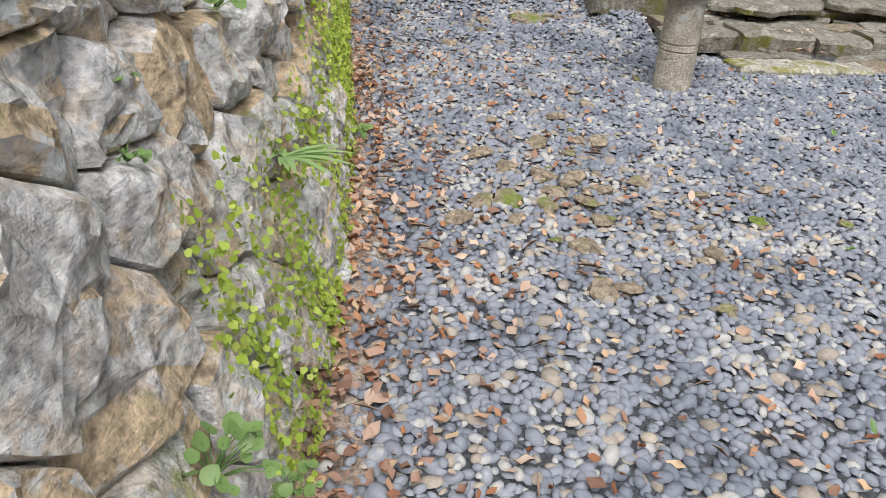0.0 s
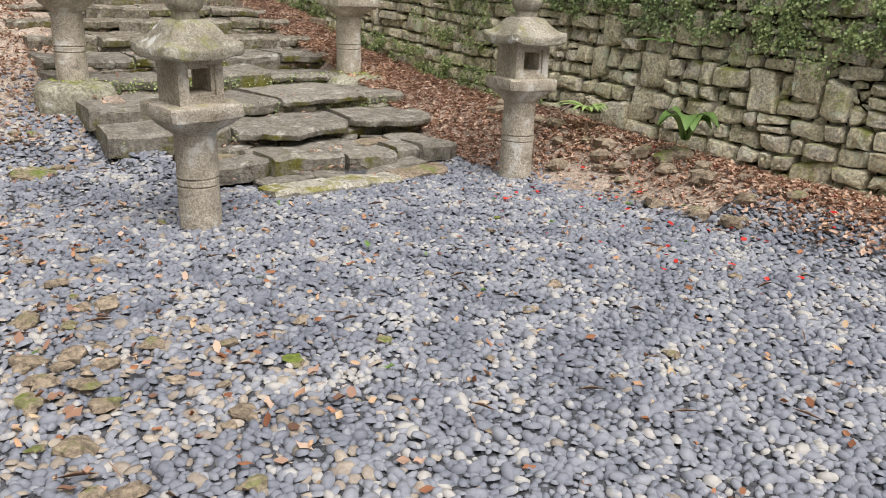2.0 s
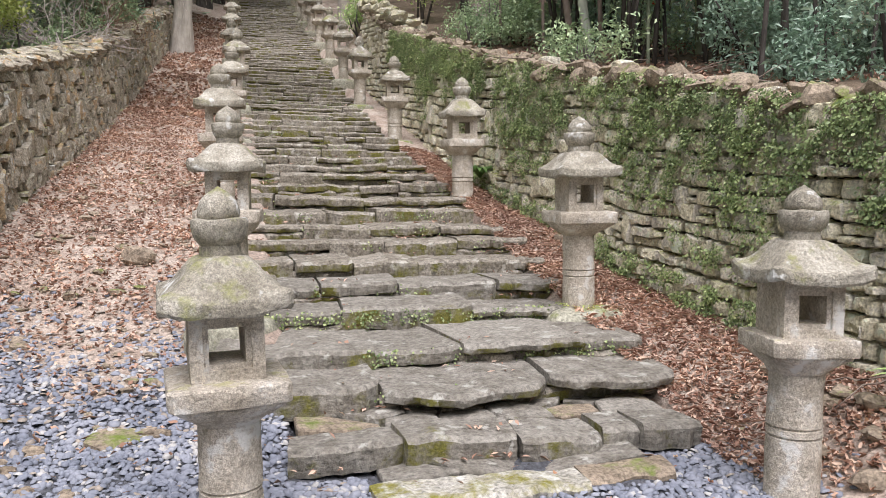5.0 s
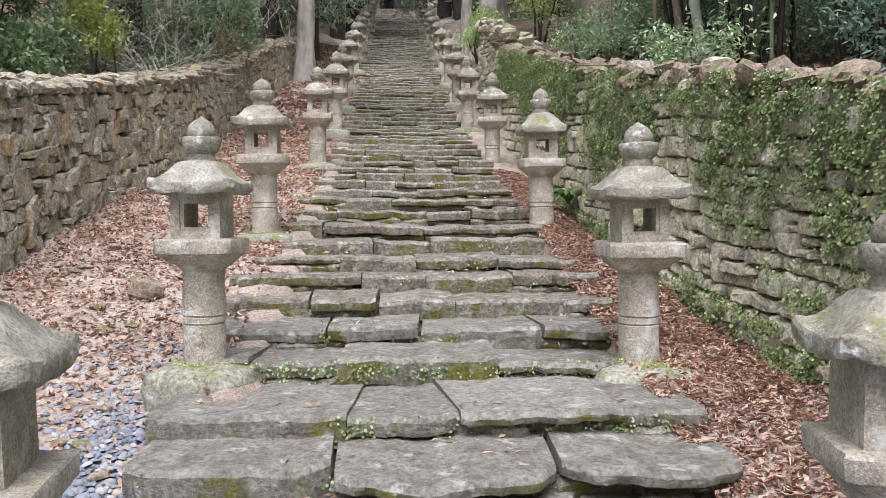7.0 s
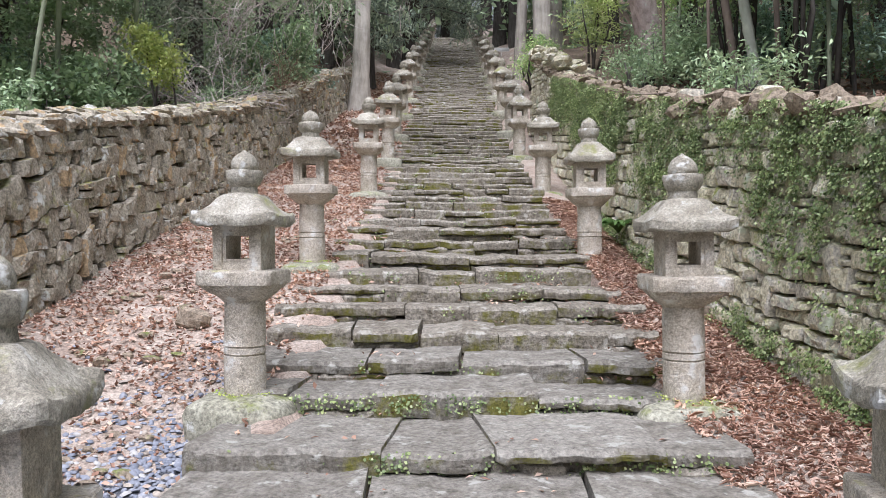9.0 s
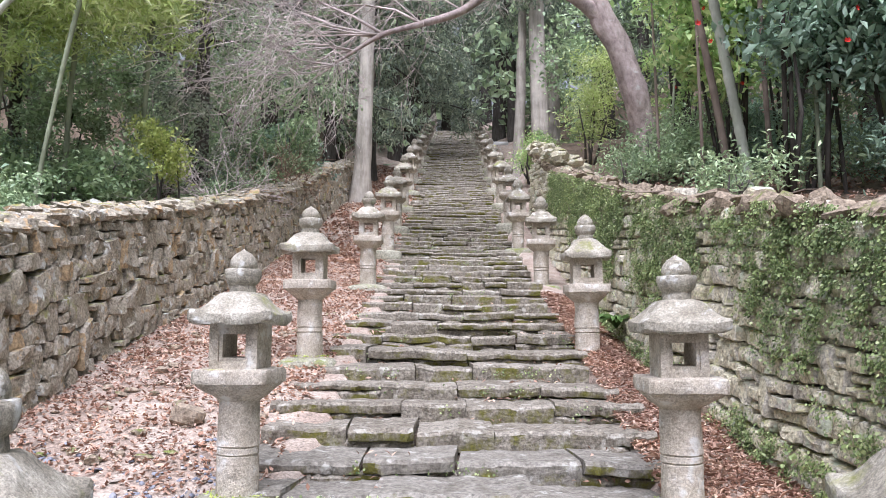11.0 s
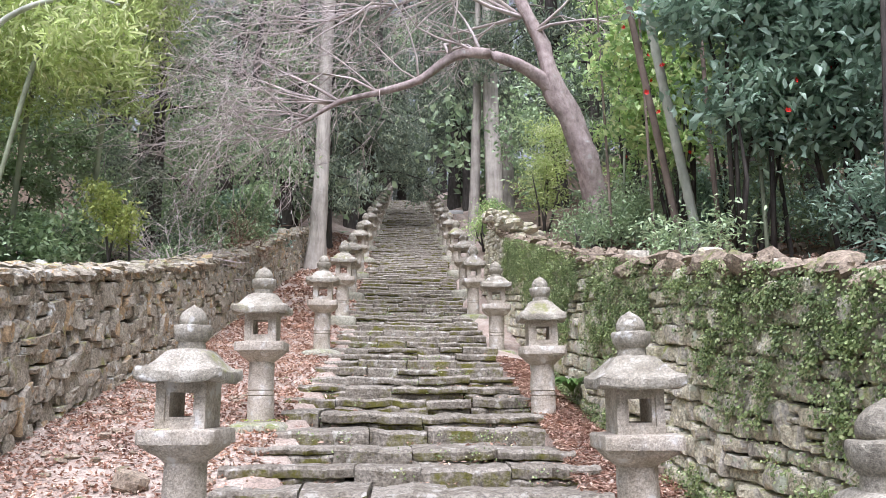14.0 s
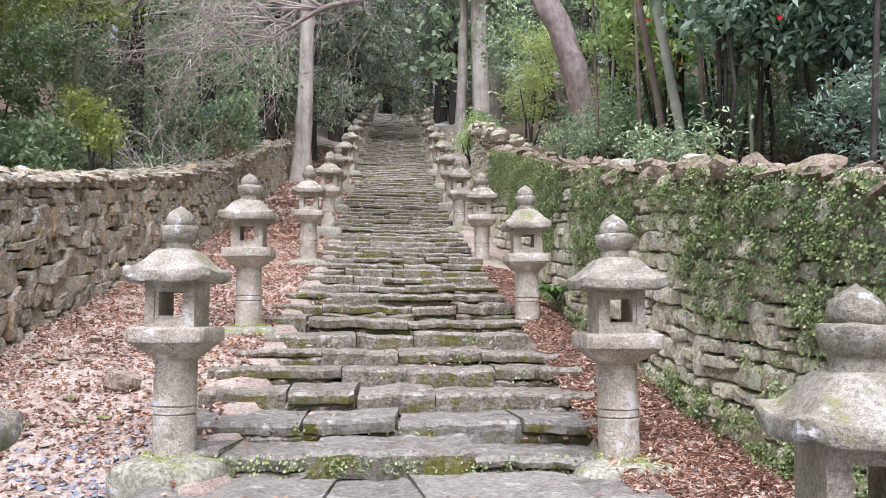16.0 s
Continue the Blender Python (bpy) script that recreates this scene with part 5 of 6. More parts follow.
for (x, dy, z), n_, rad, ln, dirs in (((-0.7, -0.6, 7.5), 2, 0.03, 2.0, (-0.8, -0.1, 0.7)), ((-1.45, -0.7, 7.25), 3, 0.032, 2.2, (-0.9, 0, 0.25)), ((-1.6, -0.7, 7.2), 3, 0.03, 1.9, (-0.95, 0.1, 0.45)), ((-2.0, -0.8, 6.88), 4, 0.026, 1.7, (-0.9, 0, -0.1)), ((-2.4, -0.9, 6.55), 4, 0.02, 1.4, (-0.9, 0, -0.1)), ((0.1, -0.5, 7.82), 2, 0.028, 2.0, (-0.6, -0.2, 0.8)), ((0.72, -0.4, 8.4), 2, 0.04, 1.7, (-0.1, 0.1, 1.0)), ((1.4, -0.3, 8.5), 3, 0.035, 2.2, (-0.7, 0, 0.8)), ((2.0, 0.3, 10.3), 4, 0.05, 2.8, (-1.0, -0.1, 0.25)), ((2.3, 0.2, 9.6), 4, 0.05, 3.0, (-1.0, -0.2, 0.2)), ((2.2, 0.3, 10.3), 2, 0.045, 2.2, (0.4, -0.2, 0.9)), ((2.55, 0.1, 9.2), 2, 0.04, 2.0, (0.7, -0.3, 0.7)), ((1.2, 0.0, 10.1), 4, 0.04, 2.6, (-1.0, 0.0, 0.1)), ((-0.4, 0.0, 9.7), 5, 0.03, 2.4, (-1.0, 0.0, -0.05)), ((-1.8, 0, 9.3), 5, 0.022, 2.0, (-1.0, 0, -0.15))):
    for k in range(n_):
        sprays(bm, r4, (x - o.x, dy, z - o.z), (dirs[0] + r4.gauss(0, 0.25), dirs[1] + r4.gauss(0, 0.3), dirs[2] + r4.gauss(0, 0.25)), rad * r4.uniform(0.7, 1.1), ln * r4.uniform(0.85, 1.3), 3, 0.2, 0.5, 3)
for a, b, ra in (((2.1, 0.3, 10.4), (1.2, 0.0, 10.1), 0.06), ((1.2, 0, 10.1), (-0.4, 0, 9.7), 0.05), ((-0.4, 0, 9.7), (-1.8, 0, 9.3), 0.035)):
    tube([Vector(a) - Vector((o.x, 0, o.z)), (Vector(a) + Vector(b)) / 2 + Vector((0, 0, 0.12)) - Vector((o.x, 0, o.z)), Vector(b) - Vector((o.x, 0, o.z))], [ra, ra * 0.85, ra * 0.7], 7, 0.2, bm)
part("twig_spray", bm, M["twig"], t_lean, "bare pinkish grey twigs")
tagged(t_lean, "leaning bare deciduous tree arching over the stone steps", "tree")


def forest_tree(name, seed, h, rad, lo, spread, nleaf, mat, bark, lab, w=0.06, l=0.26, lean=0.0):
    r = random.Random(seed)
    root = empty(name)
    P, R_ = curve_points([(0, 0, -0.8, rad * 1.5), (0.02, 0, 0.5, rad * 1.1), (lean * 0.3, 0, h * 0.3, rad * 0.9), (lean * 0.6, 0.1, h * 0.6, rad * 0.65), (lean, 0, h, rad * 0.15)], 4)
    part("trunk", tube(P, R_, 10, 0.25, seed=seed), bark, root)
    bm = bmesh.new()
    blobs = []
    n = int((h - lo) * 2.0)
    for k in range(n):
        t = (k + 0.5) / n
        z = lo + (h - lo) * t
        a = r.uniform(0, 6.283)
        s = spread * (1.05 - 0.75 * t) * r.uniform(0.6, 1.1)
        e = Vector((math.cos(a) * s + lean * z / h, math.sin(a) * s, z - 0.15 * s))
        tube([Vector((lean * z / h, 0, z)), (Vector((lean * z / h, 0, z)) + e) / 2 + Vector((0, 0, 0.2)), e], [rad * 0.22, rad * 0.14, 0.02], 5, 0, bm)
        blobs.append((e.x * 0.75, e.y * 0.75, e.z, s * 0.5, s * 0.5, 0.45 + 0.2 * s))
    part("branchwork", bm, bark, root)
    leaves("crown", blobs, nleaf, w, l, mat, root, 0.28, 0.7, 0.9 if mat is M["conifer"] else 0.3)
    return tagged(root, lab, "tree")


cedar = forest_tree("cedar_tree", 1, 17, 0.30, 4.0, 2.6, 6500, M["conifer"], M["bark_dark"], "dark tall cedar in the woods beside the steps")
cedar2 = forest_tree("cedar_tree", 2, 14, 0.24, 2.2, 2.4, 6000, M["conifer"], M["bark_dark"], "dark cedar with low branches in the woods", 0.05, 0.22, 0.6)
broad = forest_tree("broadleaf_tree", 3, 11, 0.18, 2.5, 2.6, 6500, M["shrub"], M["bark_dark"], "dark evergreen broadleaf tree in the woods", 0.07, 0.14)
right_pair = forest_tree("cedar_tree", 6, 20, 0.27, 8.5, 2.4, 6000, M["conifer"], M["bark_pale"], "tall cedar with a bare grey-brown trunk", 0.06, 0.26, -0.5)
right_pair.matrix_basis = pose(2.66, 23.0, 6.4)
copy_thing(right_pair, pose(2.02, 23.6, 6.3, 0, -1, 120) @ Matrix.Scale(0.62, 4))
copy_thing(right_pair, pose(3.9, 30, 9.0, 0, 0, 60))
cedar.matrix_basis = pose(-3.2, 27, prof(27) + 0.3)
tagged(cedar)
placed = [(cedar2, -4.6, 29, 1), (cedar, -2.6, 33, 1), (cedar2, -6.5, 25, 1.1), (broad, -5.2, 22, 0.9), (broad, -7.5, 20, 1.0), (cedar, -9.5, 24, 1), (cedar2, -11, 19, 1), (broad, -12.5, 16, 1.1), (cedar, -3.6, 38, 1), (cedar2, -2.5, 42, 1.1), (cedar, -2.4, 48, 1), (cedar2, -3.0, 54, 1), (cedar, -7, 33, 1.2), (cedar2, -6, 40, 1.2), (cedar, -12, 30, 1.2), (broad, -9.5, 15, 0.8),
          (cedar2, 2.7, 35, 1), (cedar, 2.6, 41, 1), (cedar2, 2.6, 47, 1.1), (cedar, 3.0, 53, 1), (cedar, 5.5, 27, 1), (cedar2, 6.5, 21, 1), (broad, 5.0, 19.5, 1.0), (cedar, 8.5, 24, 1.1), (broad, 8, 16, 1.1), (cedar2, 6.5, 34, 1.2), (cedar, 10.5, 18, 1.1), (broad, 11, 12, 1.2), (cedar2, 12, 26, 1.2), (broad, 10.0, 7.5, 1.1), (broad, -1.8, 62, 1.3), (broad, 2.2, 64, 1.3), (cedar, 5, 60, 1.3), (cedar, -5.5, 60, 1.3), (broad, 0.4, 72, 1.6), (broad, -0.8, 66, 2.3), (cedar, 1.0, 69, 2.0), (cedar2, -2.4, 64, 1.9), (cedar2, -2.3, 45, 1.2), (cedar2, 2.2, 38, 1.2), (cedar, 2.3, 57, 1.3), (cedar2, -2.2, 36, 1.1), (broad, 10.5, 3.0, 1.0), (broad, 9.5, -1.5, 1.0), (cedar, -15, 22, 1.2), (broad, -15, 11, 1.2), (broad, -11, 8, 1.0)]
for k, (src, x, y, sc) in enumerate(placed):
    copy_thing(src, pose(x, y, land(x, y) - 0.1, r4.uniform(-3, 3), r4.uniform(-3, 3), r4.uniform(0, 360)) @ Matrix.Scale(sc * r4.uniform(0.9, 1.1), 4))
broad.matrix_basis = pose(-6.3, 17.5, land(-6.3, 17.5))
cedar2.matrix_basis = pose(-4.3, 25.0, land(-4.3, 25.0))


def shrub(name, x, y, z, blobs, n, w, l, mat, lab, stems=5, clump=0.16, cat="shrub", tilt=0.6, flat=0.7, bare=0, bark=None):
    root = empty(name, (x, y, z))
    for k in range(stems):
        bm = bmesh.new()
        b = blobs[k % len(blobs)]
        e = Vector(b[:3]) + Vector((r4.gauss(0, 0.3) * b[3], r4.gauss(0, 0.3) * b[4], 0.2 * b[5]))
        s = Vector((r4.gauss(0, 0.12), r4.gauss(0, 0.12), -0.3))
        tube([s, (s + e) / 2 + Vector((r4.gauss(0, 0.1), r4.gauss(0, 0.1), 0)), e], [0.035, 0.025, 0.01], 6, 0.2, bm)
        for q in range(bare):
            sprays(bm, r4, e * r4.uniform(0.5, 1), (r4.gauss(0, 1), r4.gauss(0, 1), 0.8), 0.014, 0.9, 2, 0, 0.6, 3)
        part("stem", bm, bark or M["bark_dark"], root)
    if n:
        leaves("foliage", blobs, n, w, l, mat, root, clump, tilt, 0.2, flat=flat)
    return tagged(root, lab, cat)


# left of the steps, behind the wall
shrub("shrub", -4.9, 11.2, prof(11.2) + 0.3, [(0, 0, 1.95, 0.42, 0.35, 0.28), (-0.3, 0, 2.15, 0.35, 0.3, 0.2), (0.2, 0, 1.55, 0.3, 0.3, 0.22)], 1700, 0.04, 0.085, M["yellow_shrub"], "bright yellow-green shrub behind the wall", 3, 0.12)
shrub("shrub", -7.0, 12.0, prof(12), [(0, 0, 1.2, 1.2, 0.8, 0.6), (-1.2, 0.3, 1.5, 0.9, 0.8, 0.6), (0.9, 0.4, 1.9, 0.8, 0.7, 0.5), (-0.3, -0.3, 0.4, 1.4, 0.7, 0.4)], 6500, 0.065, 0.13, M["shrub"], "dense green shrub behind the wall")
shrub("shrub", -6.2, 9.0, prof(9), [(0, 0, 0.8, 1.0, 0.8, 0.5), (-0.9, 0.2, 1.2, 0.9, 0.8, 0.6), (0.6, 0.3, 0.3, 0.8, 0.7, 0.4)], 5500, 0.05, 0.10, M["shrub"], "low green shrub behind the wall")
shrub("shrub", -6.2, 15.5, prof(15.5), [(0, 0, 2.6, 1.2, 1, 0.8), (0.4, 0, 1.5, 1.3, 1, 0.8), (-0.9, 0, 3.2, 1.0, 1, 0.8)], 4600, 0.045, 0.10, M["grey_shrub"], "grey-green thin-leaved shrub among bare stems", 5, 0.22, bare=1, bark=M["bark_pink"])
shrub("shrub", -4.6, 18.5, prof(18.5), [(0, 0, 1.2, 1.0, 0.9, 0.7), (-0.9, 0.2, 1.8, 1.0, 0.9, 0.7), (0.5, 0.4, 2.2, 0.7, 0.7, 0.5)], 6500, 0.06, 0.12, M["shrub"], "dark green evergreen shrub near the tall trunk")
shrub("shrub", -4.2, 20.5, prof(20.5), [(0, 0, 1.0, 0.7, 0.7, 0.5), (-0.6, 0, 1.8, 0.8, 0.8, 0.6)], 4000, 0.06, 0.13, M["camellia"], "dark glossy evergreen shrub at the wall's end")
shrub("shrub", -4.3, 16.5, prof(16.5), [(0, 0, 1.0, 0.3, 0.3, 0.5)], 260, 0.03, 0.06, M["litter"], "small russet bush behind the wall", 6, 0.12, bare=3, bark=M["dry"])
shrub("shrub", -8.8, 14.5, prof(14.5), [(0, 0, 2.2, 1.5, 1, 1.0), (1.0, 0, 3.4, 1.3, 1, 1.0), (-1.0, 0, 4.2, 1.3, 1, 0.9)], 8000, 0.06, 0.12, M["shrub"], "tall dark green shrub in the woods", 6)
shrub("shrub", -4.4, 12.5, prof(12.5) + 0.4, [(0, 0, 0.9, 0.3, 1.2, 0.2)], 300, 0.03, 0.07, M["shrub"], "dry twiggy brush along the wall", 8, 0.1, bare=2, bark=M["twig"])

# bamboo
def bamboo(ctrl, mat, lab, leafy=None, nleaf=0, node=0.34):
    base = Vector(ctrl[0][:3])
    root = empty("bamboo", base)
    P, R_ = curve_points([(p[0] - base.x, p[1] - base.y, p[2] - base.z, p[3]) for p in ctrl], 16)
    d, P2, R2 = 0.0, [], []
    for i, (p, rr) in enumerate(zip(P, R_)):
        if i and int((d + (Vector(p) - Vector(P[i - 1])).length) / node) != int(d / node):
            P2 += [tuple(Vector(P[i - 1]).lerp(Vector(p), 0.45)), tuple(Vector(P[i - 1]).lerp(Vector(p), 0.55))]
            R2 += [rr * 1.13, rr * 1.13]
        d += (Vector(p) - Vector(P[i - 1])).length if i else 0
        P2.append(p)
        R2.append(rr)
    part("culm", tube(P2, R2, 9), mat, root)
    if leafy:
        leaves("foliage", [(b[0] - base.x, b[1] - base.y, b[2] - base.z, *b[3:]) for b in leafy], nleaf, 0.03, 0.19, M["bamboo_leaf"], root, 0.24, 0.5, 0.55)
    return tagged(root, lab, "bamboo")


bamboo([(-6.55, 10, prof(10), 0.036), (-6.39, 10, 3.6, 0.036), (-6.19, 10, 4.93, 0.034), (-5.9, 10, 6.5, 0.04), (-5.5, 10, 8.2, 0.03)], M["culm_shaded"], "slender green bamboo culm leaning behind the wall", [(-5.9, 10.3, 7.3, 1.0, 0.8, 0.8), (-5.2, 10.3, 8.2, 0.8, 0.7, 0.7)], 6000)
bamboo([(-7.4, 8, prof(8), 0.05), (-6.6, 8, 4.6, 0.048), (-5.71, 8, 5.91, 0.042), (-5.17, 8, 6.44, 0.038), (-4.44, 8, 6.65, 0.03), (-3.9, 8, 6.55, 0.02)], M["culm"], "pale bamboo culm bowed over in an arch", [(-4.4, 8.3, 6.3, 0.6, 0.6, 0.5)], 1500)
for k, (x, y, h) in enumerate(((-8.0, 11.5, 8), (-7.2, 12.5, 9), (-9.2, 12, 9), (-6.2, 13.5, 9.5), (-8.6, 9.5, 7.5), (-10.2, 13.5, 10), (-7.0, 15.5, 11))):
    z = land(x, y)
    tip = x + r4.uniform(0.3, 1.6)
    bamboo([(x, y, z - 0.2, 0.05), (x + 0.1, y, z + h * 0.4, 0.045), ((x + tip) / 2, y, z + h * 0.75, 0.032), (tip, y - 0.2, z + h, 0.012)], M["culm_shaded"], "tall green bamboo with feathery drooping foliage", [((x + tip) / 2, y - 0.2, z + h * 0.62, 1.3, 0.9, 1.0), (tip, y - 0.3, z + h * 0.85, 1.3, 0.9, 0.9), (x + 0.2, y - 0.2, z + h * 0.45, 1.0, 0.8, 0.8)], 7500)
bamboo([(3.75, 8, 3.0, 0.066), (3.64, 8, 3.7, 0.065), (3.28, 8, 5.76, 0.062), (3.0, 8, 7.6, 0.055), (2.8, 8, 9.5, 0.04)], M["culm"], "thick pale bamboo culm leaning above the wall")
bamboo([(3.62, 8.3, 3.0, 0.052), (3.4, 8.3, 4.4, 0.05), (3.15, 8.3, 5.8, 0.048), (2.85, 8.3, 7.6, 0.045)], M["culm_brown"], "dead brown bamboo culm leaning above the wall")
bamboo([(5.5, 8, 3.2, 0.07), (5.46, 8, 3.9, 0.068), (5.42, 8, 6.1, 0.06), (5.3, 8, 9.5, 0.04)], M["culm_shaded"], "thick green bamboo culm among the camellias")
bamboo([(4.6, 9.5, 3.2, 0.04), (4.5, 9.5, 4.9, 0.038), (4.4, 9.5, 8, 0.03)], M["culm_brown"], "dry brown bamboo culm among the camellias")
for k in range(26):
    x, y = r4.uniform(3.4, 8.5), r4.uniform(3.5, 13)
    z = land(x, y)
    dx = r4.uniform(-0.5, 0.5)
    bamboo([(x, y, z - 0.1, 0.026), (x + dx * 0.3, y, z + 1.5, 0.024), (x + dx, y, z + 5, 0.015)], M["culm_shaded"] if k % 4 == 0 else M["bark_dark"] if k % 2 else M["culm_brown"], "thin upright stem in the dark thicket above the wall")

for k in range(30):
    y = r4.uniform(-3.5, 6.0)
    x = right_x(y) + r4.uniform(1.5, 5.0)
    z = land(x, y)
    dx, fat = r4.uniform(-0.5, 0.5), r4.choice((0.018, 0.022, 0.028, 0.036))
    bamboo([(x, y, z - 0.1, fat), (x + dx * 0.2, y, z + 1.4, fat), (x + dx, y + 0.2, z + 6, fat * 0.6)], M["culm_brown"] if k % 5 == 1 else M["bark_dark"], "upright bamboo stem in the dark thicket above the wall")
for k in range(26):
    y = r4.uniform(-3.5, 7.0)
    x = right_x(y) + r4.uniform(0.3, 1.8)
    bm = bmesh.new()
    sprays(bm, r4, (0, 0, 0.02), (r4.gauss(0, 1), r4.gauss(0, 1), 0.25), r4.uniform(0.008, 0.02), r4.uniform(0.5, 1.1), 1, 0.5, 0.5, 2)
    ob = tagged(part("dead_branch", bm, M["culm_brown"]), "dead grey-brown branch fallen on top of the wall", "branch")
    ob.location = (x, y, land(x, y))

# camellias above the right wall
bm = bmesh.new()
for k in range(6):
    a = k * 1.047
    v = [bm.verts.new(p) for p in ((0, 0, 0), (math.cos(a - 0.5) * 0.035, math.sin(a - 0.5) * 0.026, 0.02), (math.cos(a) * 0.04, math.sin(a) * 0.04, 0.03), (math.cos(a + 0.5) * 0.026, math.sin(a + 0.5) * 0.026, 0.022))]
    bm.faces.new(v)
bloom = bpy.data.meshes.new("flower")
bm.to_mesh(bloom)
bm.free()
bloom.materials.append(M["petal"])
def camellia(x, y, blobs, n, flowers, lab, mat="camellia", w=0.08, l=0.15):
    ob = shrub("camellia", x, y, land(x, y), blobs, n, w, l, M[mat], lab, 6, 0.2, "tree", 0.75)
    if flowers:
        c = cloud(g, blobs, flowers, 0.5)
        c[:, 1] -= 0.2
        for q in c:
            f = new("flower", bloom)
            f.parent = ob
            f.matrix_basis = pose(*q, r4.uniform(50, 120), r4.uniform(-40, 40), r4.uniform(-50, 50))
    return ob


camellia(5.2, 7.0, [(0, 0, 2.0, 1.2, 0.9, 0.8), (-0.6, 0, 3.0, 1.1, 0.9, 0.7), (0.8, 0, 3.2, 1.2, 1, 0.9), (0.2, 0, 4.4, 1.3, 1, 0.8), (-0.7, 0.2, 5.2, 1.0, 1, 0.7)], 15000, 7, "glossy dark green camellia tree with red flowers")
camellia(4.3, 10.5, [(0, 0, 2.2, 0.8, 0.8, 0.8), (-0.3, 0, 3.4, 0.9, 0.9, 0.8), (0.4, 0, 4.6, 1.0, 0.9, 0.8), (-0.2, 0, 5.6, 0.9, 0.9, 0.7)], 9000, 14, "camellia tree with scattered red flowers", "bright")
camellia(6.6, 9.5, [(0, 0, 2.4, 1.4, 1.2, 1.0), (0.3, 0, 4.2, 1.5, 1.2, 1.0), (-0.6, 0, 5.8, 1.5, 1.2, 0.9)], 11000, 6, "dense dark camellia tree in the woods")
camellia(6.0, 4.2, [(0, 0, 2.3, 1.0, 1.0, 0.7), (0.4, 0.2, 3.3, 1.2, 1.1, 0.8), (-0.2, 0, 4.4, 1.2, 1.1, 0.8)], 9000, 3, "dark camellia tree above the wall")
camellia(7.5, 1.5, [(0, 0, 2.0, 1.2, 1.4, 0.9), (0, 0, 3.6, 1.5, 1.5, 1.0)], 7000, 0, "dark evergreen tree above the wall")
camellia(4.0, 7.2, [(-0.2, -0.2, 2.0, 0.6, 0.5, 0.5), (-0.5, -0.3, 3.2, 0.8, 0.5, 0.5), (0.3, -0.2, 2.8, 0.8, 0.6, 0.5), (-0.4, -0.2, 4.3, 0.9, 0.6, 0.5), (0.5, 0, 4.0, 0.9, 0.6, 0.5), (0.8, 0, 1.6, 0.7, 0.5, 0.4)], 6500, 5, "glossy camellia with red flowers before the bamboo", "camellia", 0.075, 0.14)
camellia(5.8, 11.8, [(0, 0, 2.6, 1.3, 1, 0.9), (-0.5, 0, 4.2, 1.3, 1, 1.0), (0.6, 0, 5.6, 1.4, 1, 1.0), (-0.2, 0, 7.2, 1.5, 1, 1.0)], 9000, 0, "leafy light green tree behind the camellias", "bright", 0.055, 0.11)
camellia(4.6, 14.8, [(0.2, 0, 2.0, 0.9, 0.9, 0.7), (0.6, 0, 3.4, 1.1, 1, 0.9), (0.2, 0, 5.0, 1.2, 1, 0.9), (0.9, 0, 6.4, 1.3, 1, 0.9)], 9000, 8, "leafy bright green tree behind the leaning trunk", "bright", 0.06, 0.11)
shrub("shrub", 3.3, 17.5, 5.6, [(0, 0, 1.2, 0.6, 0.6, 0.7), (0.3, 0.3, 2.2, 0.7, 0.7, 0.7)], 3600, 0.02, 0.13, M["bamboo_leaf"], "feathery young bamboo behind the wall", 4, 0.22)
shrub("shrub", 3.0, 11.5, land(3.0, 11.5), [(0, 0, 0.4, 0.5, 0.8, 0.3), (0.5, 0.4, 0.8, 0.6, 0.8, 0.4)], 2600, 0.03, 0.08, M["shrub"], "low green undergrowth on top of the wall")
shrub("shrub", 3.2, 7.0, land(3.2, 7.0), [(0, 0, 0.3, 0.5, 1.0, 0.25)], 1500, 0.03, 0.08, M["shrub"], "low green undergrowth above the wall")
shrub("shrub", 2.3, 20.5, 5.9, [(0, 0, 0.7, 0.5, 0.6, 0.4), (-0.3, 0.5, 0.4, 0.4, 0.5, 0.3)], 2200, 0.04, 0.08, M["bright"], "green weeds where the wall breaks off")

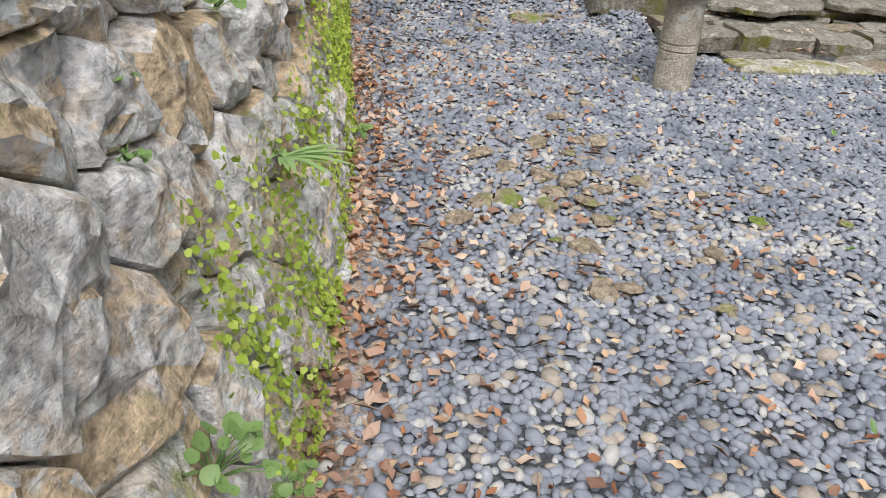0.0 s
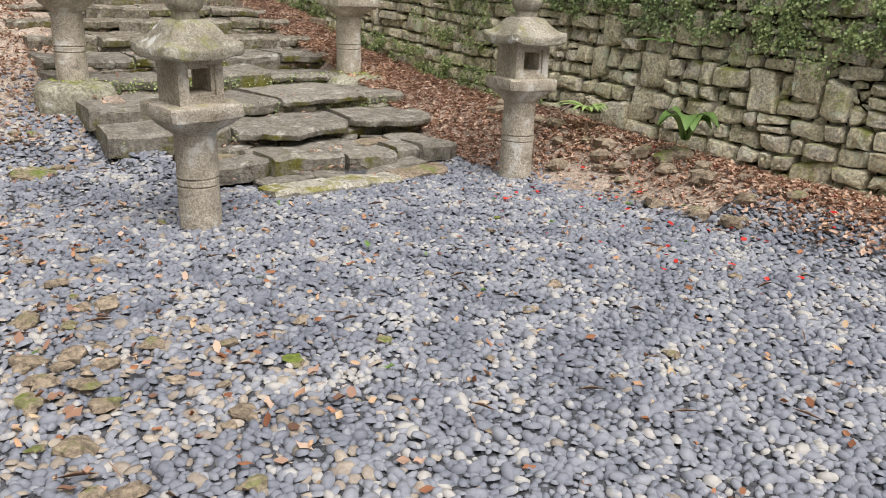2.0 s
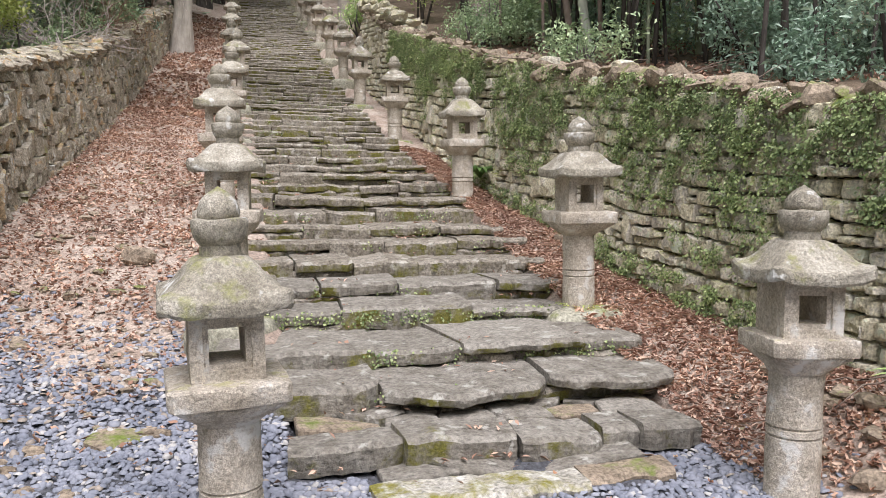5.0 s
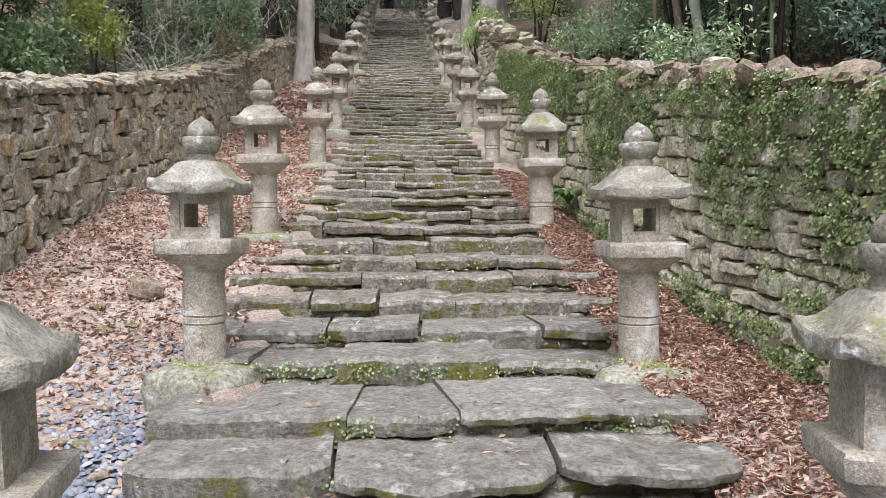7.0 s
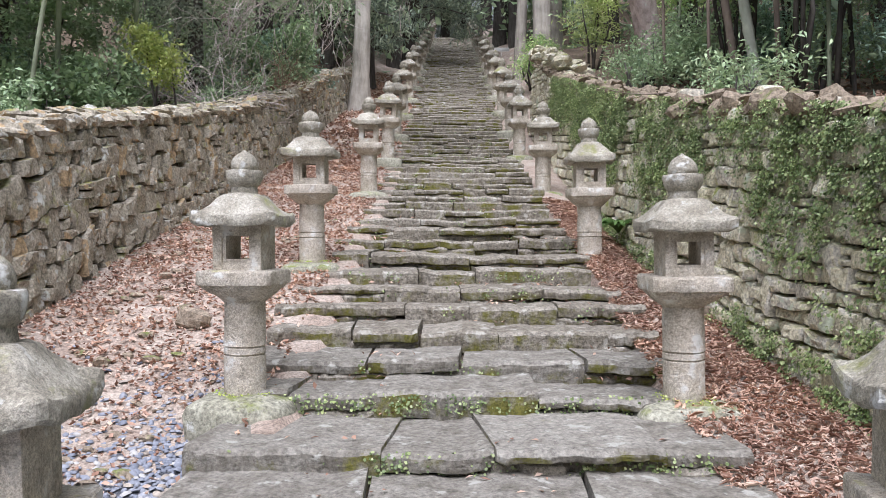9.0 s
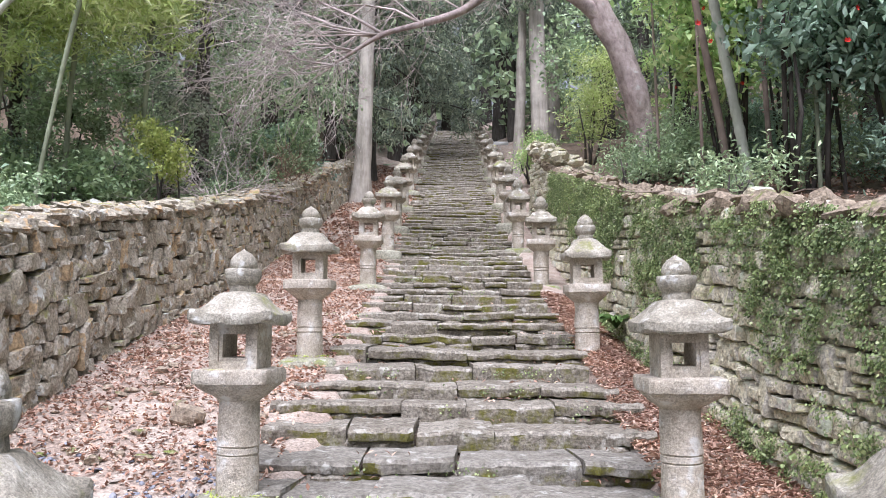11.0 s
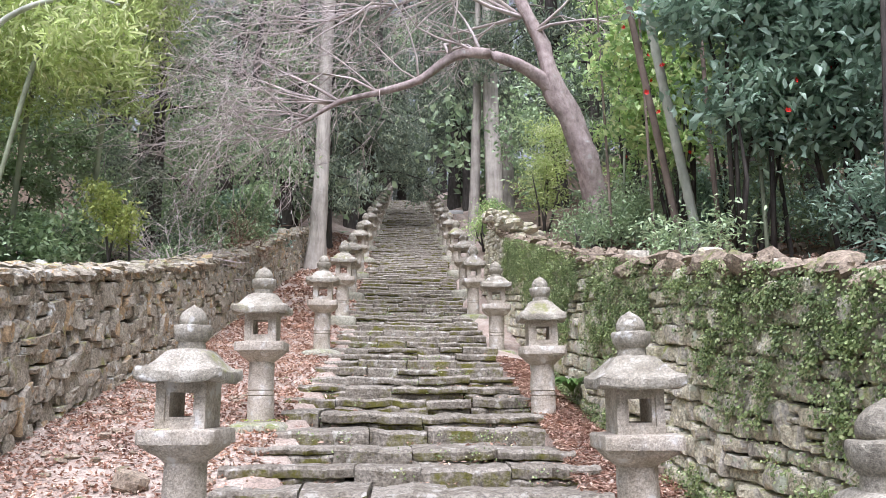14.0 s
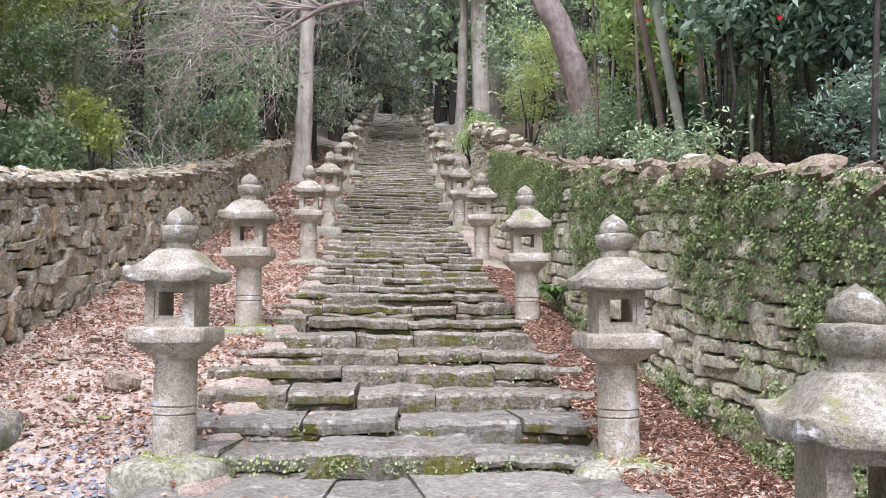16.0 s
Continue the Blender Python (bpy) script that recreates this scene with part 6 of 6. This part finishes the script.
for k in range(44):
    y = r4.uniform(-4, 15)
    x = right_x(y) + r4.uniform(1.6, 6.5)
    s = r4.uniform(0.5, 1.0)
    shrub("undergrowth", x, y, land(x, y), [(0, 0, 0.4 * s, 0.7 * s, 0.7 * s, 0.4 * s), (r4.uniform(-0.4, 0.4), 0.2, 1.0 * s, 0.6 * s, 0.6 * s, 0.4 * s)], 1300, 0.035, 0.09, M["camellia"] if k % 3 else M["shrub"], "dark evergreen undergrowth in the thicket", 3)
for k in range(16):
    y = r4.uniform(5, 22)
    x = left_x(y) - r4.uniform(1.0, 6.0)
    s = r4.uniform(0.7, 1.2)
    shrub("undergrowth", x, y, land(x, y), [(0, 0, 0.5 * s, 0.9 * s, 0.8 * s, 0.5 * s), (r4.uniform(-0.4, 0.4), 0.2, 1.2 * s, 0.7 * s, 0.7 * s, 0.4 * s)], 1700, 0.045, 0.095, M["shrub"] if k % 3 else M["camellia"], "green undergrowth behind the wall", 3)
for x, y, z, s in ((-2.2, 66, 17.5, 2.2), (1.8, 67, 17.5, 2.2), (0, 74, 18.5, 3.2), (-1, 70, 22, 2.6), (2.2, 71, 23, 2.6), (-3.5, 70, 24, 2.8)):
    shrub("shrub", x, y, z, [(0, 0, s * 0.6, s, s, s * 0.7)], 1800, 0.16, 0.34, M["grey_shrub"], "grey-green trees closing the head of the steps", 3, 0.5, "tree")

# far woods round about, joined
blobs = []
for k in range(150):
    a = r4.uniform(0, 6.283)
    d = r4.uniform(16, 34)
    x, y = math.cos(a) * d, 8 + math.sin(a) * d * 1.3
    if abs(x) < 4 and y > 0 or (abs(x) < 9 and y < 2):
        continue
    z = land(x, y)
    for q in range(3):
        blobs.append((x + r4.gauss(0, 1.5), y + r4.gauss(0, 1.5), z + 1.5 + q * 3.2 + r4.gauss(0, 0.6), 2.6, 2.6, 1.9))
p = cloud(g, blobs, 60000, 0.7)
m = len(p)
strew("far_woods", p, turns(g, m), np.stack([g.uniform(0.16, 0.3, m), g.uniform(0.3, 0.55, m), g.uniform(0.1, 0.3, m)], axis=1), LEAF, LEAF_F, M["shrub"], "dark evergreen woods all round", "woods")

# small white notice board by the upper steps
sign = empty("sign_board", (1.98, 33.0, prof(33)))
bm = bmesh.new()
box(bm, -0.03, -0.03, -0.2, 0.03, 0.03, 0.9)
part("post", bm, M["bark_pale"], sign)
bm = bmesh.new()
box(bm, -0.34, -0.05, 0.9, 0.34, -0.03, 1.06)
bmesh.ops.bevel(bm, geom=bm.edges[:], offset=0.005, segments=1, affect="EDGES")
part("board", bm, M["white"], sign)
tagged(sign, "small white board on a post beside the steps", "sign")
